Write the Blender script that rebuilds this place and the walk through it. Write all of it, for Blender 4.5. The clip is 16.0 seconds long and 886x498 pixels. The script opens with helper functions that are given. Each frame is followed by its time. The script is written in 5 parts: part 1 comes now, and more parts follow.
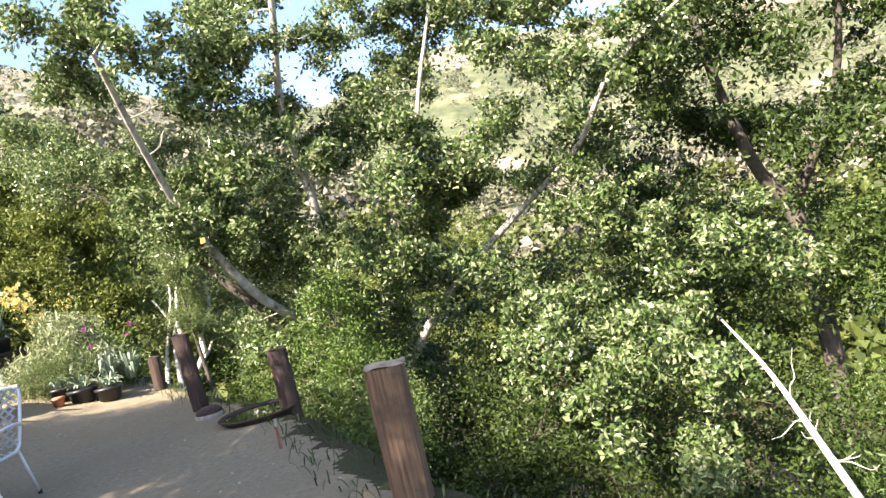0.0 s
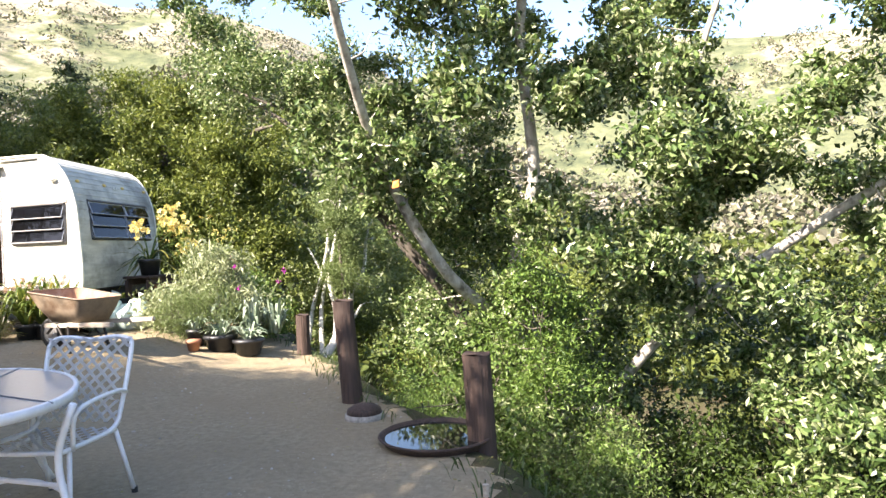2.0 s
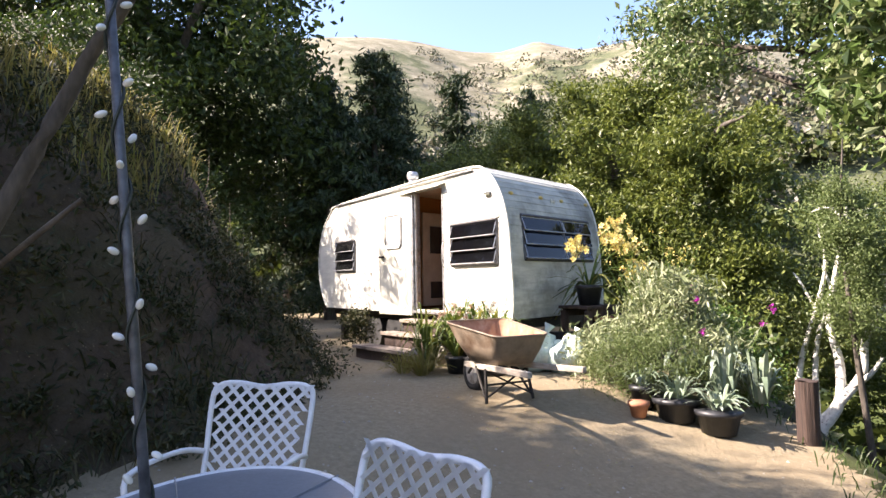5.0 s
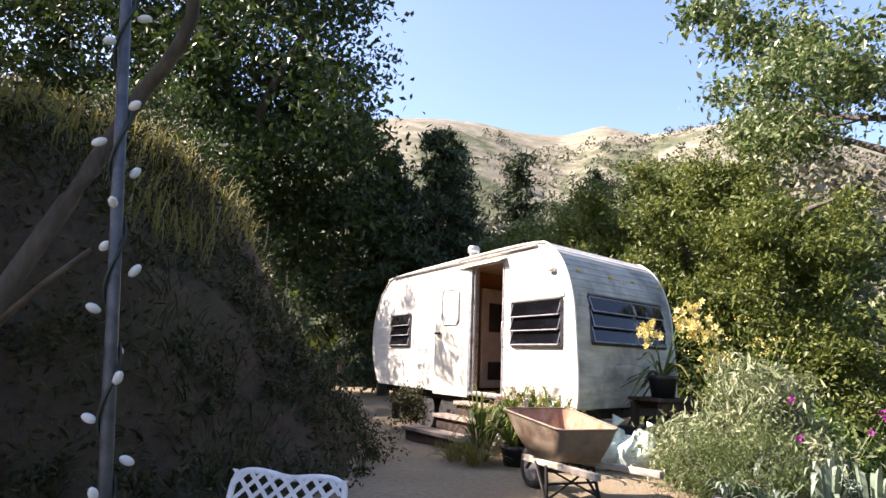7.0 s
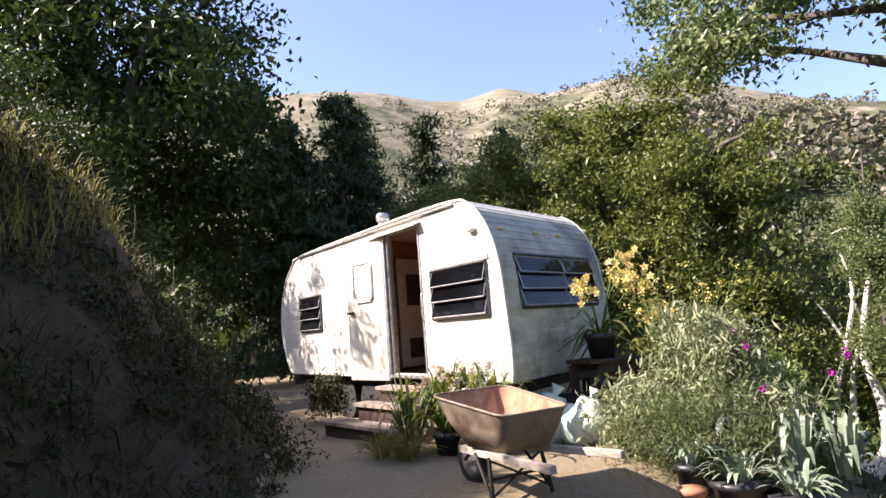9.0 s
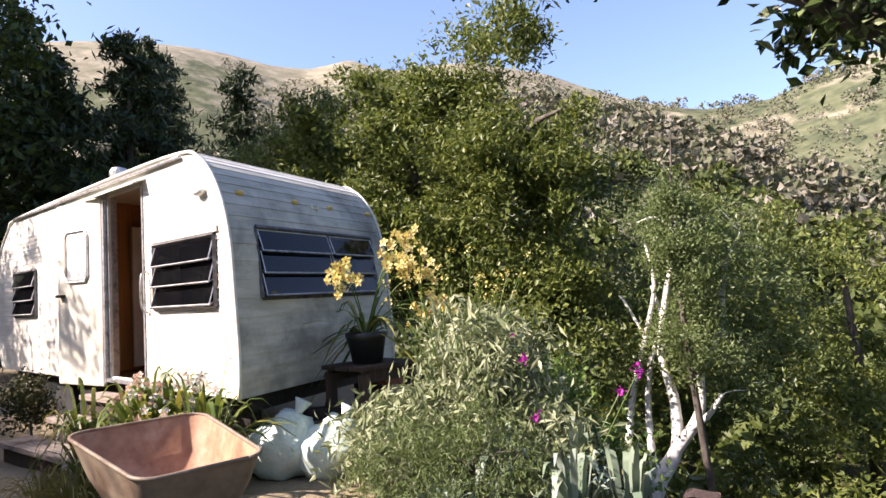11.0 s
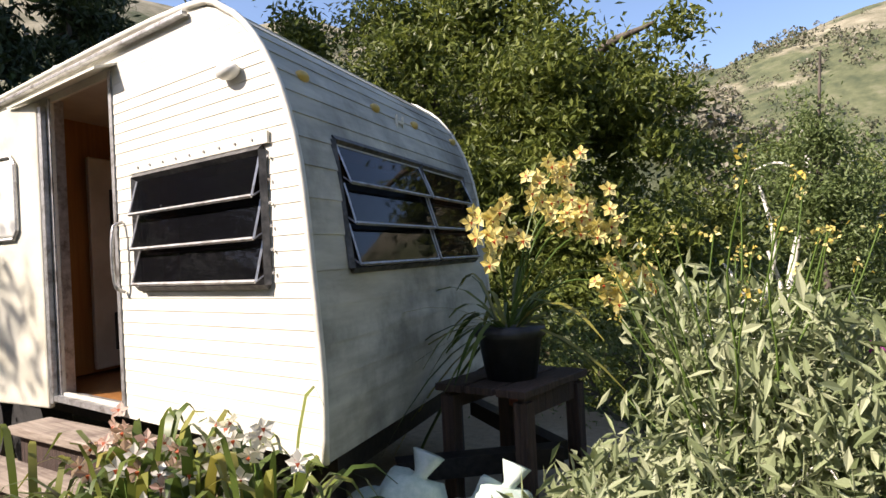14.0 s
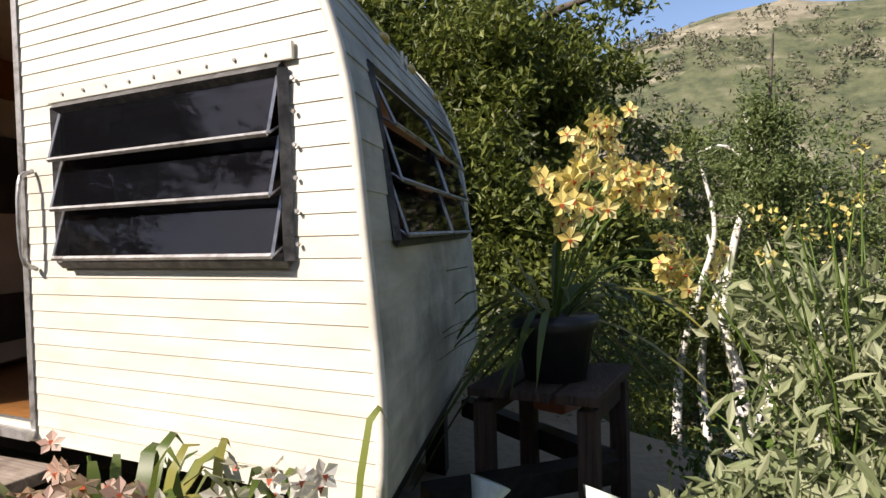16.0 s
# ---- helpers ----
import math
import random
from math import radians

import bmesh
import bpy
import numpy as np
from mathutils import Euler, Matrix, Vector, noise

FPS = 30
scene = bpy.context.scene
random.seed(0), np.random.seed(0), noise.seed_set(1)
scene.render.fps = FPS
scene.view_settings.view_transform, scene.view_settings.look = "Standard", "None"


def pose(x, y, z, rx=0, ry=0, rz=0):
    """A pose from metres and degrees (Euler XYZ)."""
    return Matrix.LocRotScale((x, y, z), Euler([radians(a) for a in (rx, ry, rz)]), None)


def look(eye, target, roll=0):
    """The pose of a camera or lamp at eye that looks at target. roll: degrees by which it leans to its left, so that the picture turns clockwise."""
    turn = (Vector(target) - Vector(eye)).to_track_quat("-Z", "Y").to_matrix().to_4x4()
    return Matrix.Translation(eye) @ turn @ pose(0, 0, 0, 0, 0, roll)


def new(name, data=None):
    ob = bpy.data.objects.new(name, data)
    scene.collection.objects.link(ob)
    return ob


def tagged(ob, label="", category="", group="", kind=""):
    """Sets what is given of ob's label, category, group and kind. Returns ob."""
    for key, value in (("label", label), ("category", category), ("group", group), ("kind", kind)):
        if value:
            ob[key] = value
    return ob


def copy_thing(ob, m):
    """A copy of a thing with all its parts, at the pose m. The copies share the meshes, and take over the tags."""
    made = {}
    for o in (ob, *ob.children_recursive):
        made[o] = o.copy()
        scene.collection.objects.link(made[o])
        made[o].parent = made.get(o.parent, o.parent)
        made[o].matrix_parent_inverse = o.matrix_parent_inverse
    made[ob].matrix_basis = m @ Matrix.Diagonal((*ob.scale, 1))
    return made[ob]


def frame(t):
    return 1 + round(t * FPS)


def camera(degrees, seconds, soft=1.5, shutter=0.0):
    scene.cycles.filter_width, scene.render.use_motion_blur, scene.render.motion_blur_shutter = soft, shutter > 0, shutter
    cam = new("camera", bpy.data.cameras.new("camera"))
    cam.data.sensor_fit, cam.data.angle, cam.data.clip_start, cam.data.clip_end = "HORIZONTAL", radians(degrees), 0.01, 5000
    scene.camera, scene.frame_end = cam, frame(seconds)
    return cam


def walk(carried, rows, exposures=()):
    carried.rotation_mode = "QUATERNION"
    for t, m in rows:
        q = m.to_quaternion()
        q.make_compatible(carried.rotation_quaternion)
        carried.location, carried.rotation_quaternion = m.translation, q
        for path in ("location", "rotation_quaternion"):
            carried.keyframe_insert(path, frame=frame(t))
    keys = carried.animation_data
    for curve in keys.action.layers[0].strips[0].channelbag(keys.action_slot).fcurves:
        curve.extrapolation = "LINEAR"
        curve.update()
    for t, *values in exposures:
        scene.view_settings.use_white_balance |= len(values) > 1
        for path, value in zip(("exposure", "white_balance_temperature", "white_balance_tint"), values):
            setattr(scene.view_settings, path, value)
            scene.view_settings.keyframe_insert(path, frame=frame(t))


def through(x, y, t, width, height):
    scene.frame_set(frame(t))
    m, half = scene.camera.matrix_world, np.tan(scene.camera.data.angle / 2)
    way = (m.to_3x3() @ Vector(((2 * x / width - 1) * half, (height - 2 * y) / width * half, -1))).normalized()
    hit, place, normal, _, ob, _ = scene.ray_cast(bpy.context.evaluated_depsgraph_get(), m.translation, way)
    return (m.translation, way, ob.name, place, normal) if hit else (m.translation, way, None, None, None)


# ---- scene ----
cam = camera(68.1, 16.0)
PATH = [
    (0, (1.0, 0.12, 1.36), (0.727, 2.101, 1.333), -12.7),
    (0.5, (0.82, 0.6, 1.31), (0.508, 2.575, 1.281), -13.3),
    (1, (0.57, 1.15, 1.35), (0.188, 3.113, 1.35), -8.4),
    (1.5, (0.17, 1.66, 1.38), (-0.348, 3.592, 1.375), -5.3),
    (2, (-0.419, 2.088, 1.414), (-1.098, 3.969, 1.405), -2.1),
    (2.5, (-0.803, 2.621, 1.365), (-1.858, 4.32, 1.38), -4.1),
    (3, (-1.032, 3.006, 1.385), (-2.203, 4.626, 1.309), -1.0),
    (3.5, (-1.351, 3.366, 1.408), (-2.692, 4.85, 1.446), -2.0),
    (4, (-1.62, 3.636, 1.424), (-3.034, 5.049, 1.502), -1.3),
    (4.5, (-1.93, 3.98, 1.44), (-3.556, 5.135, 1.585), -2.3),
    (4.7, (-1.98, 4.04, 1.455), (-3.653, 5.131, 1.558), -1.6),
    (6.8, (-2.42, 4.33, 1.48), (-4.197, 5.205, 1.759), 1.0),
    (7, (-2.42, 4.32, 1.48), (-4.184, 5.204, 1.808), 2.1),
    (7.5, (-2.41, 4.31, 1.44), (-4.149, 5.207, 1.855), 2.7),
    (8, (-2.5, 4.42, 1.49), (-4.25, 5.336, 1.804), 1.4),
    (8.5, (-2.77, 4.62, 1.51), (-4.518, 5.555, 1.777), -0.5),
    (9, (-3.201, 4.801, 1.569), (-4.843, 5.918, 1.804), -4.4),
    (9.5, (-3.435, 5.233, 1.664), (-5.05, 6.387, 1.902), -2.4),
    (10, (-3.596, 5.601, 1.616), (-5.141, 6.868, 1.714), -4.0),
    (10.2, (-3.642, 5.839, 1.594), (-5.111, 7.185, 1.764), -4.4),
    (12.3, (-4.732, 6.595, 1.813), (-5.959, 8.174, 1.851), -1.2),
    (12.5, (-4.983, 6.716, 1.792), (-6.26, 8.254, 1.846), -1.6),
    (13, (-5.481, 6.995, 1.763), (-6.827, 8.469, 1.89), -1.5),
    (13.5, (-5.858, 7.117, 1.749), (-7.161, 8.633, 1.816), -0.4),
    (14, (-6.167, 7.159, 1.737), (-7.401, 8.733, 1.754), -2.9),
    (14.5, (-6.435, 7.316, 1.711), (-7.634, 8.917, 1.702), -1.9),
    (15, (-6.67, 7.403, 1.734), (-7.863, 9.008, 1.735), -2.1),
    (15.5, (-6.891, 7.393, 1.718), (-7.948, 9.091, 1.712), -2.7),
    (16, (-7.068, 7.333, 1.725), (-7.985, 9.109, 1.669), -1.7),
]
EXPOSURES = [(0.0, 2.2, 7000, 16), (2.5, 2.4, 7000, 17), (3.5, 2.2, 7000, 17), (4.5, 2.05, 7000, 20), (7.0, 1.78, 6800, 25), (10.0, 1.5, 6800, 26), (12.5, 1.42, 6800, 23), (14.0, 1.08, 6900, 19), (16.0, 0.70, 6900, 18)]
walk(cam, [(t, look(eye, target, roll)) for t, eye, target, roll in PATH], EXPOSURES)

# ---- daylight ----
SUN_TO = Vector((-0.42, -0.68, 0.66)).normalized()
world = bpy.data.worlds.new("sky")
scene.world = world
world.use_nodes = True
wn = world.node_tree
sky = wn.nodes.new("ShaderNodeTexSky")
sky.sky_type, sky.sun_disc = "NISHITA", False
sky.sun_elevation = math.asin(SUN_TO.z)
sky.sun_rotation = math.atan2(SUN_TO.x, SUN_TO.y)
sky.air_density, sky.dust_density, sky.ozone_density = 1.0, 1.6, 4.0
wn.nodes["Background"].inputs["Strength"].default_value = 0.12
wn.links.new(sky.outputs[0], wn.nodes["Background"].inputs["Color"])
sun_lamp = new("sun", bpy.data.lights.new("sun", "SUN"))
sun_lamp.data.energy, sun_lamp.data.angle, sun_lamp.data.color = 5.0, radians(0.55), (1.0, 0.94, 0.84)
sun_lamp.matrix_world = look(SUN_TO * 60, (0, 0, 0))

rng = np.random.default_rng(7)


# ---- materials ----
def shader(name, rough=0.6, metal=0.0):
    m = bpy.data.materials.new(name)
    m.use_nodes = True
    b = m.node_tree.nodes["Principled BSDF"]
    b.inputs["Roughness"].default_value, b.inputs["Metallic"].default_value = rough, metal
    return m, m.node_tree, b


def node(nt, kind, **values):
    n = nt.nodes.new(kind)
    for k, v in values.items():
        n.inputs[k.replace("_", " ")].default_value = v
    return n


def ramp(nt, source, stops):
    r = nt.nodes.new("ShaderNodeValToRGB")
    els = r.color_ramp.elements
    while len(els) < len(stops):
        els.new(0.5)
    for e, (p, c) in zip(els, stops):
        e.position, e.color = p, (*c, 1)
    nt.links.new(source, r.inputs[0])
    return r.outputs[0]


def mix(nt, a, b, fac, mode="MIX"):
    n = nt.nodes.new("ShaderNodeMix")
    n.data_type, n.blend_type = "RGBA", mode
    for sock, v in ((n.inputs[0], fac), (n.inputs[6], a), (n.inputs[7], b)):
        if isinstance(v, (int, float)):
            sock.default_value = v
        elif isinstance(v, tuple):
            sock.default_value = (*v, 1)
        else:
            nt.links.new(v, sock)
    return n.outputs[2]


def noise_of(nt, scale, detail=5.0, rough=0.6, coord="Object", stretch=None):
    tc = nt.nodes.new("ShaderNodeTexCoord")
    src = tc.outputs[coord]
    if stretch:
        mp = nt.nodes.new("ShaderNodeMapping")
        mp.inputs["Scale"].default_value = stretch
        nt.links.new(src, mp.inputs[0])
        src = mp.outputs[0]
    n = node(nt, "ShaderNodeTexNoise", Scale=scale, Detail=detail, Roughness=rough)
    nt.links.new(src, n.inputs["Vector"])
    return n.outputs[0]


def bump(nt, b, height, strength=0.3, distance=0.01):
    n = node(nt, "ShaderNodeBump", Strength=strength, Distance=distance)
    nt.links.new(height, n.inputs["Height"])
    nt.links.new(n.outputs[0], b.inputs["Normal"])


def surface(name, dark, light, scale=8.0, rough=0.6, metal=0.0, stain=None, stain_scale=1.5, bump_by=0.25, bump_far=0.005, stretch=None, stain_at=(0.5, 0.68)):
    """A worn surface: two tones by fine noise, a stain colour by coarse noise, fine relief."""
    m, nt, b = shader(name, rough, metal)
    fine = noise_of(nt, scale, stretch=stretch)
    col = ramp(nt, fine, [(0.32, dark), (0.68, light)])
    if stain:
        mask = ramp(nt, noise_of(nt, stain_scale, 6, 0.65), [(stain_at[0], (0, 0, 0)), (stain_at[1], (1, 1, 1))])
        col = mix(nt, col, stain, mask)
    nt.links.new(col, b.inputs["Base Color"])
    bump(nt, b, fine, bump_by, bump_far)
    return m


def leaf_material(name, tones, through=0.35, rough=0.45):
    """Leaves: each its own tone, some light passing through."""
    m, nt, b = shader(name, rough)
    geo = nt.nodes.new("ShaderNodeNewGeometry")
    stops = [(i / max(1, len(tones) - 1), c) for i, c in enumerate(tones)]
    col = ramp(nt, geo.outputs["Random Per Island"], stops)
    patch = noise_of(nt, 0.7, 3)
    col = mix(nt, col, (0.6, 0.62, 0.5), ramp(nt, patch, [(0.3, (0.5, 0.5, 0.5)), (0.75, (0, 0, 0))]), "MULTIPLY")
    nt.links.new(col, b.inputs["Base Color"])
    b.inputs["Specular IOR Level"].default_value = 0.35
    tr = nt.nodes.new("ShaderNodeBsdfTranslucent")
    nt.links.new(mix(nt, col, (1.0, 1.0, 0.5), 0.35, "MULTIPLY"), tr.inputs["Color"])
    mx = nt.nodes.new("ShaderNodeMixShader")
    mx.inputs[0].default_value = through
    out = nt.nodes["Material Output"]
    nt.links.new(b.outputs[0], mx.inputs[1])
    nt.links.new(tr.outputs[0], mx.inputs[2])
    nt.links.new(mx.outputs[0], out.inputs[0])
    return m


# palest oak tone puts the highlights of glossy leaves into the colour
OAK_LEAF = leaf_material("oak_leaves", [(0.03, 0.055, 0.018), (0.085, 0.14, 0.04), (0.17, 0.23, 0.085), (0.40, 0.43, 0.26)], 0.28, 0.28)
BAY_LEAF = leaf_material("bay_leaves", [(0.07, 0.095, 0.02), (0.13, 0.165, 0.035), (0.22, 0.25, 0.06)], 0.35)
# foliage standing in shade: the shade is put into these low tones
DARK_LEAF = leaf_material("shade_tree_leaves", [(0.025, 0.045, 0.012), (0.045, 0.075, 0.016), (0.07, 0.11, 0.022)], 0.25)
FIR_LEAF = leaf_material("conifer_needles", [(0.022, 0.04, 0.018), (0.04, 0.065, 0.025), (0.06, 0.085, 0.03)], 0.12, 0.6)
WILLOW_LEAF = leaf_material("fine_green_leaves", [(0.09, 0.13, 0.04), (0.14, 0.19, 0.065), (0.20, 0.25, 0.10)], 0.35)
BRIGHT_LEAF = leaf_material("bright_shrub_leaves", [(0.06, 0.12, 0.025), (0.12, 0.20, 0.04), (0.19, 0.28, 0.07)], 0.35)
SAGE_LEAF = leaf_material("grey_green_leaves", [(0.16, 0.20, 0.09), (0.26, 0.30, 0.16), (0.40, 0.42, 0.27)], 0.25, 0.55)
STRAP_LEAF = leaf_material("strap_leaves", [(0.05, 0.085, 0.02), (0.09, 0.135, 0.03), (0.17, 0.21, 0.05), (0.30, 0.26, 0.06)], 0.3, 0.4)
SUCCULENT = leaf_material("succulent_leaves", [(0.16, 0.22, 0.15), (0.22, 0.28, 0.2), (0.28, 0.33, 0.28)], 0.08, 0.5)
DRY_GRASS = leaf_material("dry_grass", [(0.20, 0.17, 0.05), (0.32, 0.27, 0.10), (0.22, 0.24, 0.05)], 0.3, 0.6)
# dark weeds, tones pulled further down for the bank's shade
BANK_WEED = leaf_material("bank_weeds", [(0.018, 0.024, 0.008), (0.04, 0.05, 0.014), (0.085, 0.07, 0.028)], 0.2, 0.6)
WOODS_LEAF = leaf_material("slope_wood_leaves", [(0.045, 0.065, 0.016), (0.085, 0.11, 0.026), (0.14, 0.165, 0.045)], 0.25)
SCRUB_LEAF = leaf_material("hill_scrub", [(0.07, 0.09, 0.04), (0.12, 0.125, 0.07), (0.19, 0.175, 0.13), (0.25, 0.225, 0.185)], 0.1, 0.7)
YELLOW_PETAL = leaf_material("yellow_petals", [(0.72, 0.52, 0.10), (0.80, 0.66, 0.22), (0.84, 0.76, 0.38)], 0.35, 0.5)
PINK_PETAL = leaf_material("pale_pink_petals", [(0.42, 0.20, 0.16), (0.62, 0.42, 0.36), (0.74, 0.62, 0.55)], 0.35, 0.5)
WHITE_PETAL = leaf_material("white_petals", [(0.74, 0.70, 0.66), (0.82, 0.80, 0.76)], 0.35, 0.5)
RED_LIP = leaf_material("red_flower_throats", [(0.35, 0.05, 0.02), (0.5, 0.12, 0.04)], 0.2, 0.5)
MAGENTA = leaf_material("magenta_petals", [(0.45, 0.02, 0.35), (0.55, 0.05, 0.45)], 0.3, 0.5)

PALE_BARK = surface("pale_bark", (0.30, 0.27, 0.23), (0.62, 0.59, 0.53), 14, 0.85, stain=(0.13, 0.11, 0.09), stain_scale=7, stretch=(1, 1, 0.4), bump_by=0.6, bump_far=0.01)
DARK_BARK = surface("dark_bark", (0.045, 0.038, 0.03), (0.12, 0.10, 0.08), 16, 0.9, stretch=(1, 1, 0.3), bump_by=0.7, bump_far=0.015)
WHITE_BARK = surface("white_bark", (0.55, 0.53, 0.48), (0.78, 0.76, 0.70), 18, 0.75, stain=(0.2, 0.18, 0.14), stain_scale=16, stain_at=(0.58, 0.66), bump_by=0.4)
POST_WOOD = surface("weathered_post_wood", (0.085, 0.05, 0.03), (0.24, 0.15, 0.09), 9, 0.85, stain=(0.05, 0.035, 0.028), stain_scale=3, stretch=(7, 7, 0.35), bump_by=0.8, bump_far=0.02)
# darker copy of the post wood; on the terrace posts it holds shade
DARK_POST = surface("dark_toned_wood", (0.028, 0.018, 0.014), (0.075, 0.045, 0.034), 9, 0.8, stretch=(7, 7, 0.35), bump_by=0.8, bump_far=0.02)
CUT_WOOD = surface("cut_end_grain", (0.26, 0.19, 0.12), (0.45, 0.36, 0.25), 30, 0.85, stain=(0.12, 0.08, 0.05), stain_scale=12, bump_by=0.6)
STEP_WOOD = surface("grey_step_boards", (0.17, 0.13, 0.10), (0.33, 0.28, 0.23), 10, 0.85, stain=(0.09, 0.06, 0.05), stain_scale=3, stretch=(0.3, 6, 6), bump_by=0.6)
PLANK_WOOD = surface("silvered_plank", (0.28, 0.24, 0.19), (0.46, 0.41, 0.34), 10, 0.85, stain=(0.16, 0.12, 0.09), stain_scale=4, stretch=(0.4, 6, 6), bump_by=0.5)
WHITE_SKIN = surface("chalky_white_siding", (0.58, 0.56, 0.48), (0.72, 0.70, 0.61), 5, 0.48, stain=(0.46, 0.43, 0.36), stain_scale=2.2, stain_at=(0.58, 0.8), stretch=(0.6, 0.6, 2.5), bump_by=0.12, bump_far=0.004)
# front siding: mildew stains, plus base tones lowered for its shaded face
FRONT_SKIN = surface("mildewed_shaded_siding", (0.36, 0.35, 0.29), (0.56, 0.55, 0.47), 4, 0.6, stain=(0.15, 0.145, 0.12), stain_scale=1.6, stain_at=(0.48, 0.72), stretch=(1, 0.5, 3.5), bump_by=0.15, bump_far=0.004)
DOOR_SKIN = surface("cream_door_paint", (0.60, 0.58, 0.47), (0.70, 0.68, 0.58), 4, 0.45, stain=(0.44, 0.40, 0.30), stain_scale=1.8, bump_by=0.08)
FRAME_DARK = surface("tarnished_window_frame", (0.05, 0.05, 0.05), (0.16, 0.155, 0.15), 30, 0.5, 0.5, stain=(0.03, 0.03, 0.03), stain_scale=9, bump_by=0.15)
ALU = surface("dull_aluminium", (0.42, 0.42, 0.42), (0.62, 0.62, 0.62), 30, 0.42, 0.75, stain=(0.22, 0.2, 0.18), stain_scale=12, bump_by=0.1)
RUBBER = surface("black_rubber", (0.012, 0.012, 0.012), (0.03, 0.03, 0.03), 40, 0.75)
BLACK_STEEL = surface("black_steel", (0.012, 0.011, 0.010), (0.035, 0.03, 0.026), 30, 0.6, 0.4)
RUST_OUT = surface("brown_painted_steel", (0.16, 0.12, 0.085), (0.27, 0.21, 0.15), 9, 0.55, 0.1, stain=(0.10, 0.055, 0.03), stain_scale=4, bump_by=0.15)
RUST_IN = surface("rusted_steel", (0.25, 0.12, 0.065), (0.40, 0.225, 0.13), 12, 0.7, 0.05, stain=(0.42, 0.28, 0.19), stain_scale=3, bump_by=0.25)
RED_RUST = surface("red_primer_steel", (0.25, 0.08, 0.05), (0.36, 0.13, 0.08), 12, 0.7, stain=(0.12, 0.05, 0.03), stain_scale=6)
CHAIR_WHITE = surface("white_enamel", (0.72, 0.73, 0.75), (0.82, 0.83, 0.84), 20, 0.4, stain=(0.5, 0.5, 0.5), stain_scale=9, stain_at=(0.62, 0.8), bump_by=0.1)
STRAP_WHITE = surface("white_vinyl_strap", (0.72, 0.73, 0.75), (0.82, 0.83, 0.84), 25, 0.5, bump_by=0.1)
INNER_WOOD = surface("varnished_birch_panelling", (0.24, 0.10, 0.03), (0.36, 0.17, 0.055), 6, 0.35, stretch=(6, 6, 0.3), bump_by=0.1)
INNER_WHITE = surface("aged_cream_panel", (0.42, 0.37, 0.30), (0.52, 0.47, 0.39), 6, 0.5)
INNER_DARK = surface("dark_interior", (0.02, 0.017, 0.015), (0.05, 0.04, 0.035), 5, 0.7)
BAG = surface("pale_green_woven_bag", (0.42, 0.55, 0.47), (0.62, 0.70, 0.62), 40, 0.55, stain=(0.66, 0.70, 0.66), stain_scale=4, bump_by=0.2)
TERRACOTTA = surface("terracotta", (0.32, 0.13, 0.07), (0.45, 0.21, 0.12), 14, 0.8)
BLACK_PLASTIC = surface("black_nursery_plastic", (0.012, 0.013, 0.016), (0.03, 0.032, 0.036), 20, 0.45)
STONE = surface("grey_stone", (0.22, 0.20, 0.17), (0.42, 0.39, 0.34), 14, 0.9, stain=(0.12, 0.11, 0.09), stain_scale=6, bump_by=0.6, bump_far=0.02)
POLE_GREY = surface("galvanised_pole", (0.07, 0.075, 0.085), (0.15, 0.16, 0.18), 22, 0.5, 0.5, bump_by=0.2)
CORD = surface("dark_green_cord", (0.012, 0.02, 0.015), (0.025, 0.035, 0.028), 30, 0.6)
BULB = surface("frosted_lamp_glass", (0.70, 0.70, 0.66), (0.80, 0.80, 0.76), 30, 0.25)
AMBER = surface("amber_plastic_lens", (0.55, 0.36, 0.08), (0.68, 0.50, 0.16), 20, 0.35)
ORANGE = surface("orange_flagging", (0.75, 0.22, 0.04), (0.85, 0.32, 0.08), 20, 0.6)


def glass(name, tint, rough=0.02, clear=0.6):
    m, nt, b = shader(name, rough)
    b.inputs["Base Color"].default_value = (*tint, 1)
    b.inputs["IOR"].default_value = 1.5
    tr = nt.nodes.new("ShaderNodeBsdfTransparent")
    tr.inputs[0].default_value = (*[0.55 + 0.4 * c for c in tint], 1)
    mx = nt.nodes.new("ShaderNodeMixShader")
    mx.inputs[0].default_value = clear
    nt.links.new(b.outputs[0], mx.inputs[1])
    nt.links.new(tr.outputs[0], mx.inputs[2])
    nt.links.new(mx.outputs[0], nt.nodes["Material Output"].inputs[0])
    return m


PANE = glass("dusty_window_glass", (0.006, 0.006, 0.008), 0.035, 0.5)
FROST = surface("frosted_table_glass", (0.13, 0.145, 0.165), (0.17, 0.185, 0.21), 60, 0.3, bump_by=0.05)
DOOR_LITE = surface("translucent_door_pane", (0.66, 0.66, 0.60), (0.74, 0.74, 0.68), 20, 0.3)
wm, wnt, wb = shader("still_water", 0.03)
wb.inputs["Base Color"].default_value = (0.012, 0.014, 0.012, 1)
bump(wnt, wb, noise_of(wnt, 6), 0.03)
WATER = wm


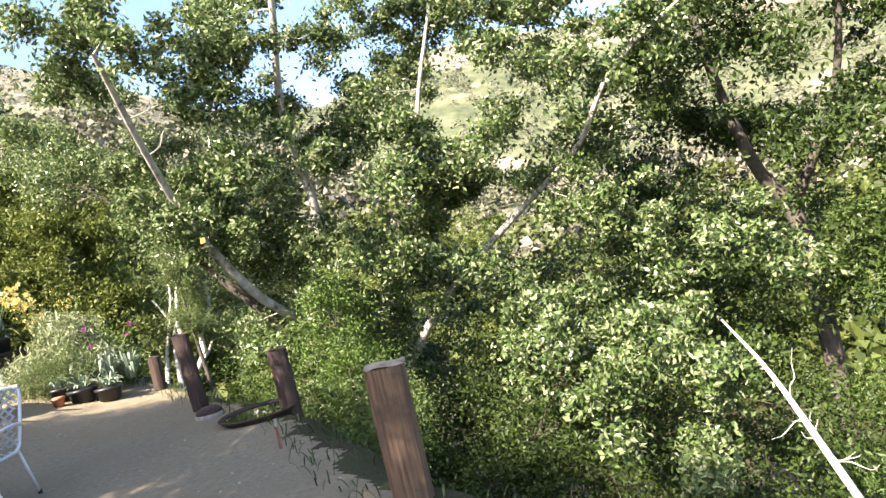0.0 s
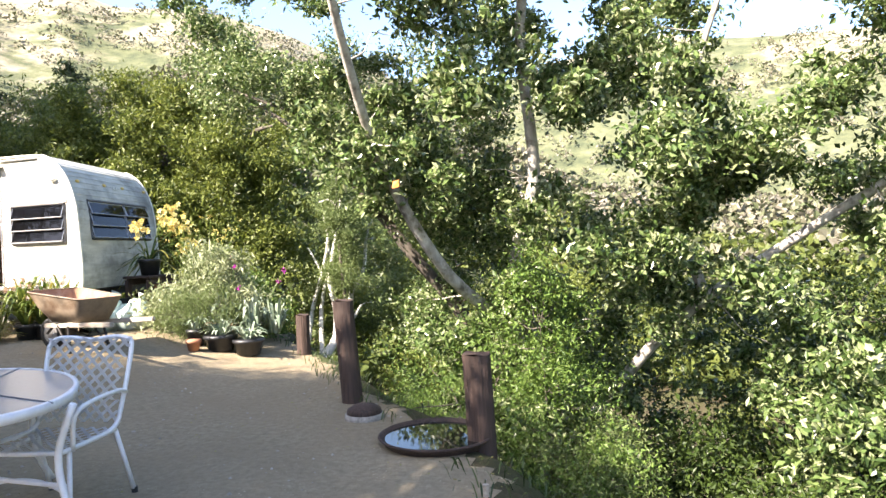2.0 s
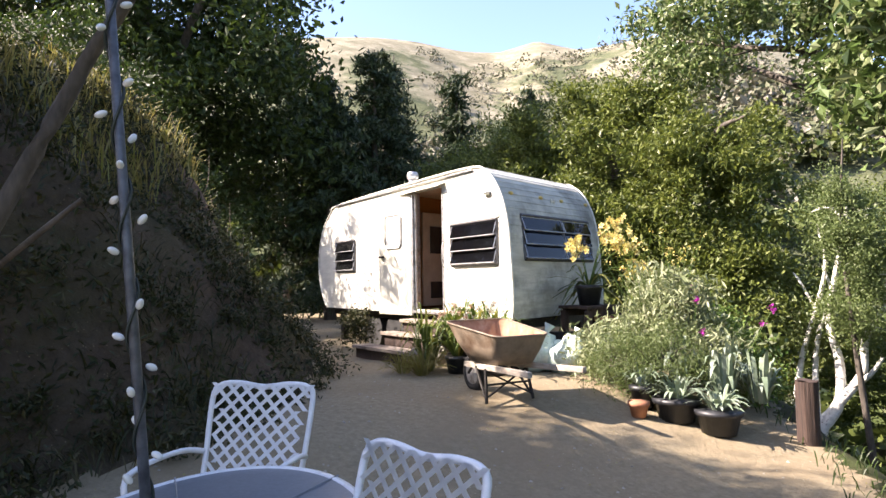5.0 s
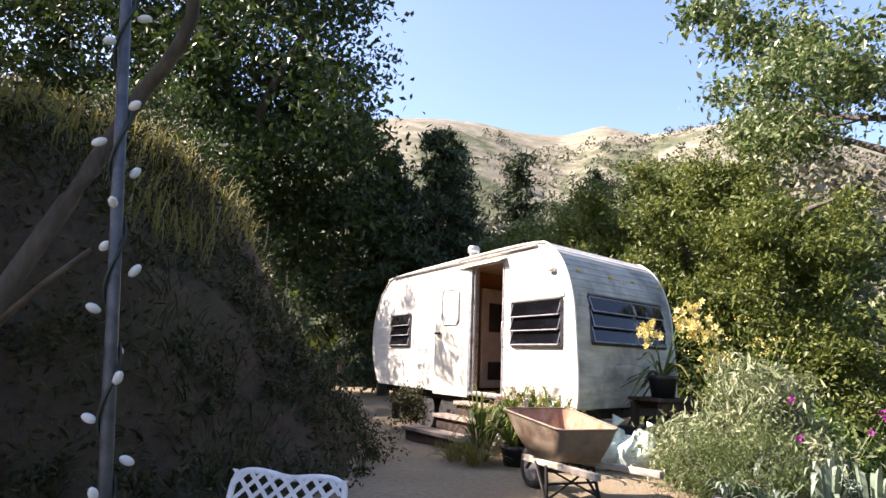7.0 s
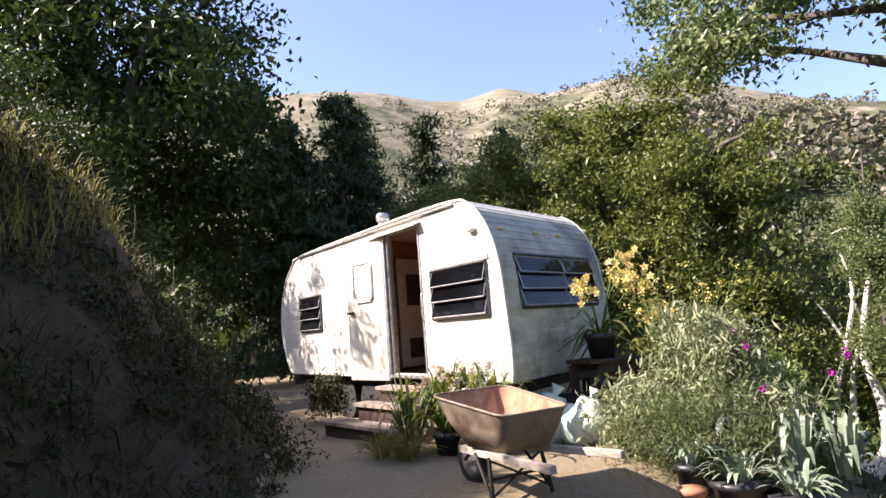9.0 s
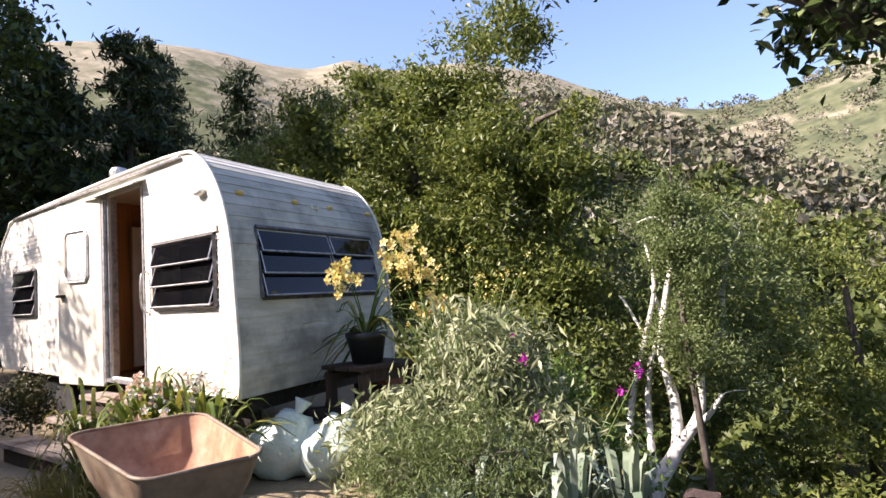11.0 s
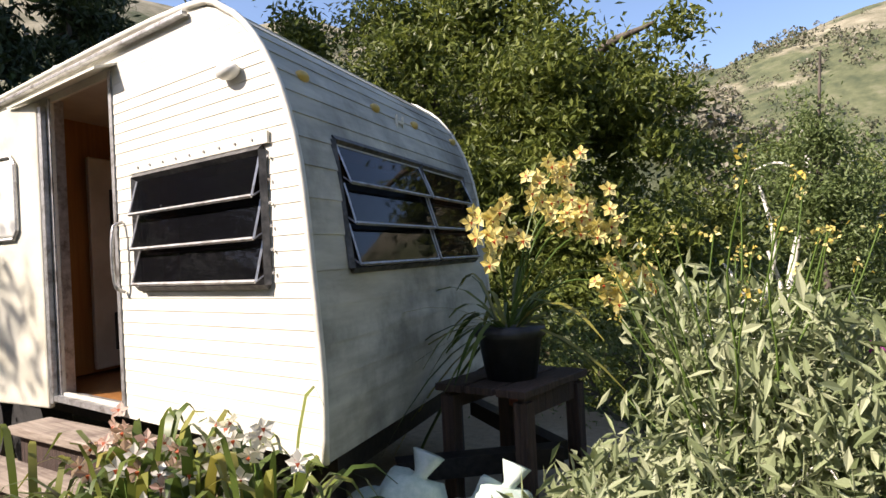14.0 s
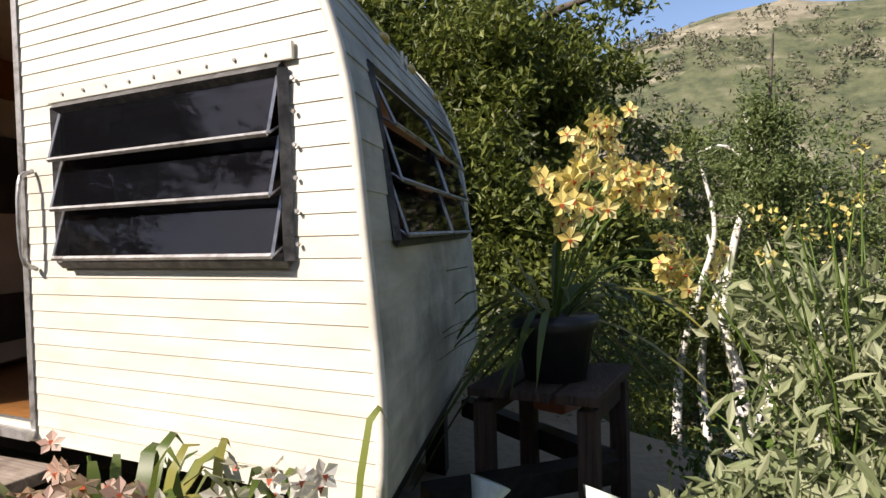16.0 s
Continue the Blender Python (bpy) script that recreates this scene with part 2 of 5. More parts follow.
def ground_material(name, dark, light, fleck, stain, scale=18.0, relief=0.03):
    m, nt, b = shader(name, 0.95)
    b.inputs["Specular IOR Level"].default_value = 0.2
    fine = noise_of(nt, scale, 8, 0.7)
    broad = noise_of(nt, 0.9, 5)
    col = ramp(nt, fine, [(0.3, dark), (0.7, light)])
    col = mix(nt, col, stain, ramp(nt, broad, [(0.42, (0, 0, 0)), (0.7, (0.8, 0.8, 0.8))]))
    v = node(nt, "ShaderNodeTexVoronoi", Scale=26.0)
    tc = nt.nodes.new("ShaderNodeTexCoord")
    nt.links.new(tc.outputs["Object"], v.inputs["Vector"])
    spots = ramp(nt, v.outputs["Distance"], [(0.10, (1, 1, 1)), (0.17, (0, 0, 0))])
    gate = ramp(nt, noise_of(nt, 3.0, 4), [(0.5, (0, 0, 0)), (0.62, (1, 1, 1))])
    col = mix(nt, col, fleck, mix(nt, spots, gate, 1.0, "MULTIPLY"))
    nt.links.new(col, b.inputs["Base Color"])
    bump(nt, b, fine, 0.6, relief)
    return m


DIRT = ground_material("packed_dirt", (0.19, 0.155, 0.10), (0.31, 0.26, 0.175), (0.42, 0.37, 0.26), (0.23, 0.18, 0.115))
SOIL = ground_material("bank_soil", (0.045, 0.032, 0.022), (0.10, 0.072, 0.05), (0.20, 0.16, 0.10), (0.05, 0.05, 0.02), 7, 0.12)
LITTER = ground_material("leaf_litter", (0.03, 0.025, 0.015), (0.075, 0.06, 0.035), (0.13, 0.10, 0.055), (0.05, 0.065, 0.02), 14, 0.05)


def hill_material():
    m, nt, b = shader("grass_and_chaparral", 0.95)
    b.inputs["Specular IOR Level"].default_value = 0.1
    a = noise_of(nt, 0.02, 8, 0.62)
    fine = noise_of(nt, 0.09, 10, 0.75)
    gold = ramp(nt, fine, [(0.35, (0.14, 0.135, 0.09)), (0.5, (0.215, 0.197, 0.138)), (0.66, (0.33, 0.30, 0.22))])
    green = ramp(nt, fine, [(0.38, (0.055, 0.068, 0.04)), (0.54, (0.11, 0.12, 0.065)), (0.66, (0.16, 0.155, 0.10))])
    geo = nt.nodes.new("ShaderNodeNewGeometry")
    sep = nt.nodes.new("ShaderNodeSeparateXYZ")
    nt.links.new(geo.outputs["Position"], sep.inputs[0])
    high = node(nt, "ShaderNodeMapRange", From_Min=40.0, From_Max=165.0)
    nt.links.new(sep.outputs[2], high.inputs[0])
    add = nt.nodes.new("ShaderNodeMath")
    add.operation = "ADD"
    nt.links.new(high.outputs[0], add.inputs[0])
    nt.links.new(ramp(nt, a, [(0.34, (0, 0, 0)), (0.66, (1, 1, 1))]), add.inputs[1])
    mask = ramp(nt, add.outputs[0], [(0.80, (0, 0, 0)), (1.25, (1, 1, 1))])
    nt.links.new(mix(nt, green, gold, mask), b.inputs["Base Color"])
    bump(nt, b, fine, 0.5, 2.0)
    return m


HILL = hill_material()


# ---- mesh helpers ----
def mesh_from(name, verts, faces, mats, smooth=True, index=None):
    """A mesh from vertex and face arrays (all faces with the same number of corners)."""
    verts, faces = np.asarray(verts, np.float32), np.asarray(faces, np.int32)
    k, n = faces.shape[1], len(faces)
    me = bpy.data.meshes.new(name)
    me.vertices.add(len(verts))
    me.vertices.foreach_set("co", verts.ravel())
    me.loops.add(n * k)
    me.loops.foreach_set("vertex_index", faces.ravel())
    me.polygons.add(n)
    me.polygons.foreach_set("loop_start", np.arange(0, n * k, k, dtype=np.int32))
    me.polygons.foreach_set("loop_total", np.full(n, k, np.int32))
    me.polygons.foreach_set("use_smooth", np.full(n, smooth))
    for m in mats if isinstance(mats, (list, tuple)) else [mats]:
        me.materials.append(m)
    if index is not None:
        me.polygons.foreach_set("material_index", np.asarray(index, np.int32))
    me.update()
    me.validate()
    return me


def child(name, me, parent, label=""):
    ob = new(name, me)
    ob.parent = parent
    return tagged(ob, label)


def part(name, bm, material, parent, label="", smooth=False):
    """One bmesh as one mesh object under a thing or a part."""
    me = bpy.data.meshes.new(name)
    bmesh.ops.recalc_face_normals(bm, faces=bm.faces)
    for f in bm.faces:
        f.smooth = smooth
    bm.to_mesh(me)
    bm.free()
    me.materials.append(material)
    return child(name, me, parent, label)


def thing(name, m, label, category, group="", kind=""):
    ob = new(name)
    ob.empty_display_size = 0.1
    ob.matrix_world = m
    return tagged(ob, label, category, group, kind)


def box(size, at=(0, 0, 0), turn=None, bevel=0.0, bm=None):
    bm = bm or bmesh.new()
    m = Matrix.Translation(at) @ (turn.to_4x4() if turn else Matrix()) @ Matrix.Diagonal((*size, 1))
    made = bmesh.ops.create_cube(bm, size=1, matrix=m)
    if bevel:
        edges = list({e for v in made["verts"] for e in v.link_edges})
        bmesh.ops.bevel(bm, geom=edges, offset=bevel, segments=2, affect="EDGES", profile=0.5)
    return bm


def prism(corners, depth, bm=None):
    """A plate from the corners of one face and the way to the other."""
    bm = bm or bmesh.new()
    a = [bm.verts.new(c) for c in corners]
    b = [bm.verts.new(Vector(c) + Vector(depth)) for c in corners]
    bm.faces.new(a)
    bm.faces.new(b[::-1])
    for i in range(len(a)):
        bm.faces.new((a[i - 1], b[i - 1], b[i], a[i]))
    return bm


def tube_arrays(points, radii, seg=6):
    P = np.asarray(points, float)
    R = np.full(len(P), radii, float) if np.isscalar(radii) else np.asarray(radii, float)
    T = np.gradient(P, axis=0)
    T /= np.linalg.norm(T, axis=1)[:, None] + 1e-9
    up = np.where(np.abs(T[:, 2:3]) > 0.9, [[1.0, 0, 0]], [[0, 0, 1.0]])
    A = np.cross(T, up)
    A /= np.linalg.norm(A, axis=1)[:, None] + 1e-9
    for i in range(1, len(A)):
        if A[i] @ A[i - 1] < 0:
            A[i] = -A[i]
    B = np.cross(T, A)
    ang = np.arange(seg) * 2 * np.pi / seg
    V = P[:, None] + R[:, None, None] * (np.cos(ang)[None, :, None] * A[:, None] + np.sin(ang)[None, :, None] * B[:, None])
    i, j = np.meshgrid(np.arange(len(P) - 1), np.arange(seg), indexing="ij")
    jn = (j + 1) % seg
    F = np.stack([i * seg + j, i * seg + jn, (i + 1) * seg + jn, (i + 1) * seg + j], -1).reshape(-1, 4)
    n = len(P) * seg
    V = np.concatenate([V.reshape(-1, 3), P[:1], P[-1:]])
    k = np.arange(seg)
    c0 = np.stack([np.full(seg, n), (k + 1) % seg, k, k], -1)
    c1 = np.stack([np.full(seg, n + 1), n - seg + k, n - seg + (k + 1) % seg, n - seg + (k + 1) % seg], -1)
    return V, F, np.concatenate([c0, c1])[:, :3]


def tube(points, radii, seg=8, bm=None):
    bm = bm or bmesh.new()
    V, F, C = tube_arrays(points, radii, seg)
    vs = [bm.verts.new(v) for v in V]
    for f in (*F, *C):
        bm.faces.new([vs[i] for i in f])
    return bm


def lathe(profile, seg=28):
    """A turned body from (radius, height) pairs, open where the radius stays above zero."""
    bm = bmesh.new()
    rings_ = [[bm.verts.new((r * math.cos(a), r * math.sin(a), z)) for a in np.arange(seg) * 2 * math.pi / seg] for r, z in profile]
    for p, q in zip(rings_[:-1], rings_[1:]):
        for i in range(seg):
            bm.faces.new((p[i - 1], p[i], q[i], q[i - 1]))
    bm.faces.new(rings_[0][::-1])
    bm.faces.new(rings_[-1])
    return bm


def curve_points(points, steps=6):
    """A smooth line through a few points."""
    P = np.asarray(points, float)
    Q = np.concatenate([2 * P[:1] - P[1:2], P, 2 * P[-1:] - P[-2:-1]])
    out = []
    for i in range(1, len(Q) - 2):
        for t in np.linspace(0, 1, steps, endpoint=False):
            out.append(0.5 * (2 * Q[i] + (Q[i + 1] - Q[i - 1]) * t + (2 * Q[i - 1] - 5 * Q[i] + 4 * Q[i + 1] - Q[i + 2]) * t**2 + (3 * Q[i] - Q[i - 1] - 3 * Q[i + 1] + Q[i + 2]) * t**3))
    return np.array(out + [P[-1]])


def leaf_arrays(centres, length, width, droop=0.2, ups=0.35):
    """Folded leaves of four corners each at the centres, turned at random."""
    n = len(centres)
    d = rng.normal(size=(n, 3))
    d[:, 2] -= droop
    d /= np.linalg.norm(d, axis=1)[:, None]
    up = rng.normal(size=(n, 3)) + [0, 0, ups * 2]
    s = np.cross(d, up)
    s /= np.linalg.norm(s, axis=1)[:, None] + 1e-9
    nn = np.cross(s, d)
    L = length * rng.uniform(0.6, 1.3, (n, 1))
    W = width * rng.uniform(0.6, 1.3, (n, 1))
    c = np.asarray(centres)
    V = np.stack([c - d * L / 2, c + s * W / 2 + nn * W * 0.18, c + d * L / 2, c - s * W / 2 + nn * W * 0.18], 1)
    return V.reshape(-1, 3), np.arange(4 * n).reshape(-1, 4)


def leaves_mesh(name, centres, length, width, mat, droop=0.2, ups=0.35):
    V, F = leaf_arrays(centres, length, width, droop, ups)
    return mesh_from(name, V, F, mat, smooth=False)


def wood_mesh(name, lines, mat, seg=7):
    """Limbs: (points, first radius, last radius) each, joined into one mesh."""
    VV, FF, n = [], [], 0
    for pts, r0, r1 in lines:
        pts = np.asarray(pts)
        V, F, C = tube_arrays(pts, np.linspace(r0, r1, len(pts)), seg if r0 > 0.02 else 4)
        F4 = np.concatenate([F, np.concatenate([C, C[:, 2:]], 1)])[: len(F)]
        VV.append(V)
        FF.append(F4 + n)
        n += len(V)
    return mesh_from(name, np.concatenate(VV), np.concatenate(FF), mat)


def wiggle(a, b, n=5, amount=0.12):
    a, b = np.asarray(a, float), np.asarray(b, float)
    P = a + (b - a) * np.linspace(0, 1, n)[:, None]
    P[1:-1] += rng.normal(size=(n - 2, 3)) * amount * np.linalg.norm(b - a) * 0.4
    return curve_points(P, 3)


def in_blob(blob, n, hollow=0.55):
    """Random places in an ellipsoid, more of them towards its skin."""
    (cx, cy, cz), (rx, ry, rz) = blob
    d = rng.normal(size=(n, 3))
    d /= np.linalg.norm(d, axis=1)[:, None]
    r = (hollow**3 + (1 - hollow**3) * rng.random((n, 1))) ** (1 / 3)
    r *= 1 + 0.16 * np.sin(d[:, :1] * 7 + cx) * np.cos(d[:, 1:2] * 6 + cy) + 0.1 * rng.normal(size=(n, 1))
    return np.array([cx, cy, cz]) + d * r * [rx, ry, rz]


def tree(name, label, limbs, blobs, clumps, per_clump, leaf, mat, bark, spread=0.28, category="tree", twigs=0.22, group="", droop=0.2):
    """A tree: limbs (points, r0, r1), twigs from them to leaf clumps, and a crown of single leaves with gaps between the clumps."""
    root = limbs[0][0][0]
    ob = thing(name, pose(*root), label, category, group)
    inv = np.array(root)
    lines = [(curve_points(p, 5) - inv, r0, r1) for p, r0, r1 in limbs]
    spine = np.concatenate([l[0] for l in lines])
    weights = np.array([b[1][0] * b[1][1] + b[1][0] * b[1][2] for b in blobs])
    counts = np.maximum(3, (clumps * weights / weights.sum()).astype(int))
    cl = np.concatenate([in_blob(b, n) for b, n in zip(blobs, counts)])
    if category == "tree":
        x, y, z = cl.T
        cl = cl[np.sin(2.6 * x + 0.9 * y) * np.sin(2.3 * y - 1.1 * z + 1) + 0.7 * np.sin(3.1 * z + 1.7 * x) > -0.3]
    cl = cl - inv
    for c in cl[rng.random(len(cl)) < twigs]:
        d = np.linalg.norm(spine - c, axis=1) + 0.4 * np.maximum(0, spine[:, 2] - c[2])
        a = spine[np.argmin(d)]
        size = np.linalg.norm(c - a)
        if size > 1.1:
            continue
        lines.append((wiggle(a, c), min(0.02, 0.004 + 0.006 * size), 0.002))
    child("trunk", wood_mesh(name + "_wood", lines, bark), ob)
    n = (per_clump * rng.uniform(0.4, 1.9, len(cl))).astype(int)
    big = np.repeat(rng.uniform(0.6, 1.4, len(cl)), n)[:, None]
    where = np.repeat(cl, n, axis=0) + rng.normal(size=(n.sum(), 3)) * spread * big * [1, 1, 0.7]
    child("crown", leaves_mesh(name + "_leaves", where, leaf[0], leaf[1], mat, droop), ob)
    return ob


def smooth01(v):
    v = np.clip(v, 0, 1)
    return v * v * (3 - 2 * v)


# ---- the lie of the land ----
EDGE = np.array([(6.0, -14.0), (3.2, -4.0), (1.9, 0.8), (0.45, 3.0), (-0.45, 4.0), (-1.25, 5.2), (-1.85, 6.15), (-2.55, 6.95), (-3.4, 7.7), (-4.65, 9.15), (-5.45, 9.9), (-7.3, 11.0), (-9.4, 12.6), (-14.0, 14.2), (-24.0, 16.0)])
FOOT = np.array([(0.5, -14.0), (-1.6, -4.0), (-4.4, 0.6), (-6.0, 3.3), (-6.8, 5.2), (-7.9, 6.3), (-9.2, 6.95), (-10.8, 7.5), (-13.0, 8.05), (-16.0, 9.1), (-26.0, 11.0)])


def side_of(line, x, y):
    """Signed distance from a line of points: above 0 to the right of it as it runs."""
    best = np.full(x.shape, 1e9)
    sign = np.ones(x.shape)
    for a, b in zip(line[:-1], line[1:]):
        u = b - a
        k = np.clip(((x - a[0]) * u[0] + (y - a[1]) * u[1]) / (u @ u), 0, 1)
        d = np.hypot(x - a[0] - k * u[0], y - a[1] - k * u[1])
        s = np.sign((x - a[0]) * u[1] - (y - a[1]) * u[0])
        near = d < best
        best, sign = np.where(near, d, best), np.where(near, s, sign)
    return best * sign


RIDGE_AZ = [-180, -120, -60, -20, 0, 5, 9, 14.5, 19, 24, 32, 40, 46, 49.5, 53, 60, 70, 90, 120, 180]
RIDGE_EL = [9, 9, 10, 13.0, 16.0, 15.0, 13.8, 12.4, 12.9, 14.6, 17.4, 18.9, 19.2, 20.2, 19.4, 19.6, 19.2, 19, 17, 9]
MID_AZ = [-180, -60, 0, 8, 14, 19, 24, 32, 40, 60, 90, 130, 180]
MID_EL = [3, 2, 2.5, 4.5, 7.5, 10.6, 13.2, 15.6, 14.4, 11, 10, 8, 3]


def height(x, y):
    x, y = np.asarray(x, float), np.asarray(y, float)
    base = 0.40 * smooth01((-4.6 - x) / 2.8)
    wob = 0.18 * np.sin(1.7 * x + 0.6 * y) * np.sin(1.3 * y - 0.5 * x)
    drop = side_of(EDGE, x, y) + 0.12 * np.sin(3.1 * x + 1.1) * np.cos(2.7 * y)
    down = np.where(drop > 0, -0.95 * drop * smooth01(drop / 1.1) + 0.02 * np.clip(drop, 0, 18) ** 2, 0)
    down = np.maximum(down, -9.0) + wob * smooth01(drop / 2)
    rise = -side_of(FOOT, x, y) + 0.18 * np.sin(2.3 * x) * np.cos(1.9 * y + x)
    top = np.interp(x, [-17, -14.5, -12, -9.5, -7, 0], [0.7, 1.4, 2.2, 2.6, 2.65, 2.4])
    up = np.where(rise > 0, top * smooth01(rise / 2.1) + 0.36 * np.clip(rise - 1.7, 0, 14) + 0.25 * np.clip(rise - 15.7, 0, 200), 0)
    up += np.where(rise > 0.2, wob * 1.1, 0)
    near = base + down + up
    near += np.where(rise > 0.3, 0.10 * np.sin(4.7 * x + 1.9 * y) * np.sin(3.9 * y - 2.2 * x + 1) + 0.05 * np.sin(9.1 * x) * np.cos(8.3 * y + x), 0)
    near += 0.012 * np.sin(5.3 * x + 2 * y) * np.sin(4.1 * y - 1.3 * x)
    r = np.hypot(x + 4, y - 6)
    az = np.degrees(np.arctan2(-(x + 4), y - 6))
    rough_az = az + 1.3 * np.sin(r * 0.05)
    mid = 130 * np.tan(np.radians(np.interp(az, MID_AZ, MID_EL)))
    far = 430 * np.tan(np.radians(np.interp(az, RIDGE_AZ, RIDGE_EL)))
    gul = np.sin(np.radians(rough_az * 9)) * np.sin(np.radians(rough_az * 4.3 + 30))
    zm = -8 + (mid + 8) * smooth01((r - 18) / 112) * (1 + 0.10 * gul * smooth01((r - 40) / 40))
    zf = mid - 10 * smooth01((r - 130) / 30) + (far - mid + 10) * smooth01((r - 150) / 280) * (1 + 0.16 * gul * np.sin(np.pi * np.clip((r - 150) / 280, 0, 1)))
    zf = np.where(r > 430, far - 0.25 * (r - 430), zf)
    away = np.where(r < 130, zm, zf)
    return near + (away - near) * smooth01((r - 20) / 40)


def ground_z(x, y):
    return float(height(np.array([x]), np.array([y]))[0])


radii_list = np.concatenate([np.linspace(0.06, 15, 190), 15 * 1.075 ** np.arange(1, 64)])
turns = 600
aa = np.arange(turns) * 2 * np.pi / turns
GX = -4 + radii_list[:, None] * np.cos(aa)
GY = 6 + radii_list[:, None] * np.sin(aa)
GV = np.stack([GX, GY, height(GX, GY)], -1).reshape(-1, 3)
gi, gj = np.meshgrid(np.arange(len(radii_list) - 1), np.arange(turns), indexing="ij")
gn = (gj + 1) % turns
GF = np.stack([gi * turns + gj, (gi + 1) * turns + gj, (gi + 1) * turns + gn, gi * turns + gn], -1).reshape(-1, 4)
mid_xy = GV[GF].mean(1)
g_drop, g_rise = side_of(EDGE, mid_xy[:, 0], mid_xy[:, 1]), -side_of(FOOT, mid_xy[:, 0], mid_xy[:, 1])
g_r = np.hypot(mid_xy[:, 0] + 4, mid_xy[:, 1] - 6)
g_rag = 0.09 * np.sin(7.3 * mid_xy[:, 0] + 2.1 * mid_xy[:, 1]) * np.cos(6.1 * mid_xy[:, 1] - 3 * mid_xy[:, 0]) + 0.05 * np.sin(23 * mid_xy[:, 0]) * np.cos(19 * mid_xy[:, 1])
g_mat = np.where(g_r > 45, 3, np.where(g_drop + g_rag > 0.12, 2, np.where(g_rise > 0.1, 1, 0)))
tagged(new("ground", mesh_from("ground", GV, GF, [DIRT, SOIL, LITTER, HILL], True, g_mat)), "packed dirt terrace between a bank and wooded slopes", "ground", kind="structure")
hub = bmesh.new()
bmesh.ops.create_circle(hub, cap_ends=True, radius=0.075, segments=24, matrix=Matrix.Translation((-4, 6, ground_z(-4, 6) + 0.004)))
hub_me = bpy.data.meshes.new("ground_middle")
hub.to_mesh(hub_me)
hub.free()
hub_me.materials.append(DIRT)
tagged(new("ground_patch", hub_me), "packed dirt", "ground", kind="structure")


# ---- the travel trailer ----
SIDE_Y, FAR_Y, SKEW = 8.75, 10.86, 0.33
PROFILE = [(-8.00, 1.00), (-7.99, 1.3), (-8.02, 1.7), (-8.06, 2.1), (-8.15, 2.4), (-8.30, 2.64), (-8.50, 2.80), (-8.78, 2.875), (-10.0, 2.89), (-13.0, 2.85), (-13.38, 2.75), (-13.7, 2.52), (-13.92, 2.2), (-14.0, 1.85), (-13.95, 1.5), (-13.8, 1.2), (-13.62, 1.00)]
trailer = thing("travel_trailer", pose(-11, 9.7, 0.0), "old white travel trailer with ribbed metal siding and its door open", "trailer")
T0 = Vector((11, -9.7, 0))


def tp(name, bm, mat, label="", parent=None, smooth=False):
    """A part of the trailer, made in world places."""
    for v in bm.verts:
        v.co.x -= SKEW * max(0.0, v.co.y - SIDE_Y)
    bmesh.ops.translate(bm, verts=bm.verts, vec=T0)
    return part(name, bm, mat, parent or trailer, label, smooth)


def span(z):
    """Where the side's outline starts and ends at a height."""
    xs = []
    for (x0, z0), (x1, z1) in zip(PROFILE[:-1], PROFILE[1:]):
        if min(z0, z1) <= z <= max(z0, z1) and z0 != z1:
            xs.append(x0 + (x1 - x0) * (z - z0) / (z1 - z0))
    return (min(xs), max(xs)) if xs else None


SIDE_HOLES = [(-10.22, -9.50, 1.03, 2.72), (-9.27, -8.27, 1.655, 2.18), (-13.12, -12.32, 1.655, 2.17)]
zz = 1.0
while zz < 2.86:
    z1 = min(zz + (0.06 if zz < 2.3 else 0.05), 2.86)
    a, b = span(zz + 1e-4), span(z1 - 1e-4)
    cuts = sorted((x0, x1) for x0, x1, lo, hi in SIDE_HOLES if lo < zz + 0.03 and hi > z1 - 0.03)
    stops = [(a[0], b[0])] + [p for c in cuts for p in ((c[0], c[0]), (c[1], c[1]))] + [(a[1], b[1])]
    for k in range(0, len(stops), 2):
        (l0, l1), (r0, r1) = stops[k], stops[k + 1]
        lap = 0.003 if zz < 2.6 else 0.0
        bm = prism([(l0, SIDE_Y - lap, zz + 0.0015), (r0, SIDE_Y - lap, zz + 0.0015), (r1, SIDE_Y, z1), (l1, SIDE_Y, z1)], (0, 0.02, 0))
        tp("siding_strip", bm, WHITE_SKIN)
    zz = z1

# the far side and the inner lining behind the siding, closed
bm = prism([(x, FAR_Y - 0.02, z) for x, z in PROFILE], (0, 0.02, 0))
tp("far_wall", bm, WHITE_SKIN)

# skin over front, roof and rear
fine = curve_points([(x, 0, z) for x, z in PROFILE], 3)
FW = (9.02, 10.64, 1.70, 2.235)
for k, (p, q) in enumerate(zip(fine[:-1], fine[1:])):
    out = Vector((q[2] - p[2], 0, -(q[0] - p[0]))).normalized()
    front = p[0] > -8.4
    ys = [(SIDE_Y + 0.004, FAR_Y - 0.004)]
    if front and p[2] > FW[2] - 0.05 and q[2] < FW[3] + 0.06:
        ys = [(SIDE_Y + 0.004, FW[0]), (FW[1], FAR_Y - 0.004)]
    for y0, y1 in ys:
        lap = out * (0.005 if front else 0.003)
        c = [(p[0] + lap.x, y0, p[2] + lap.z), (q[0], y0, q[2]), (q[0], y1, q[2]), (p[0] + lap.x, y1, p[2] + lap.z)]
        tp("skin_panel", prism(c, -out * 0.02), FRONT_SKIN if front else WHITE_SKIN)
for y in (9.05, 9.4, 9.75, 10.1, 10.45, 10.75):
    tp("roof_rib", box((3.9, 0.03, 0.014), (-11.0, y, 2.878), bevel=0.003), WHITE_SKIN)
edge_line = [(x, SIDE_Y - 0.004, z) for x, _, z in fine]
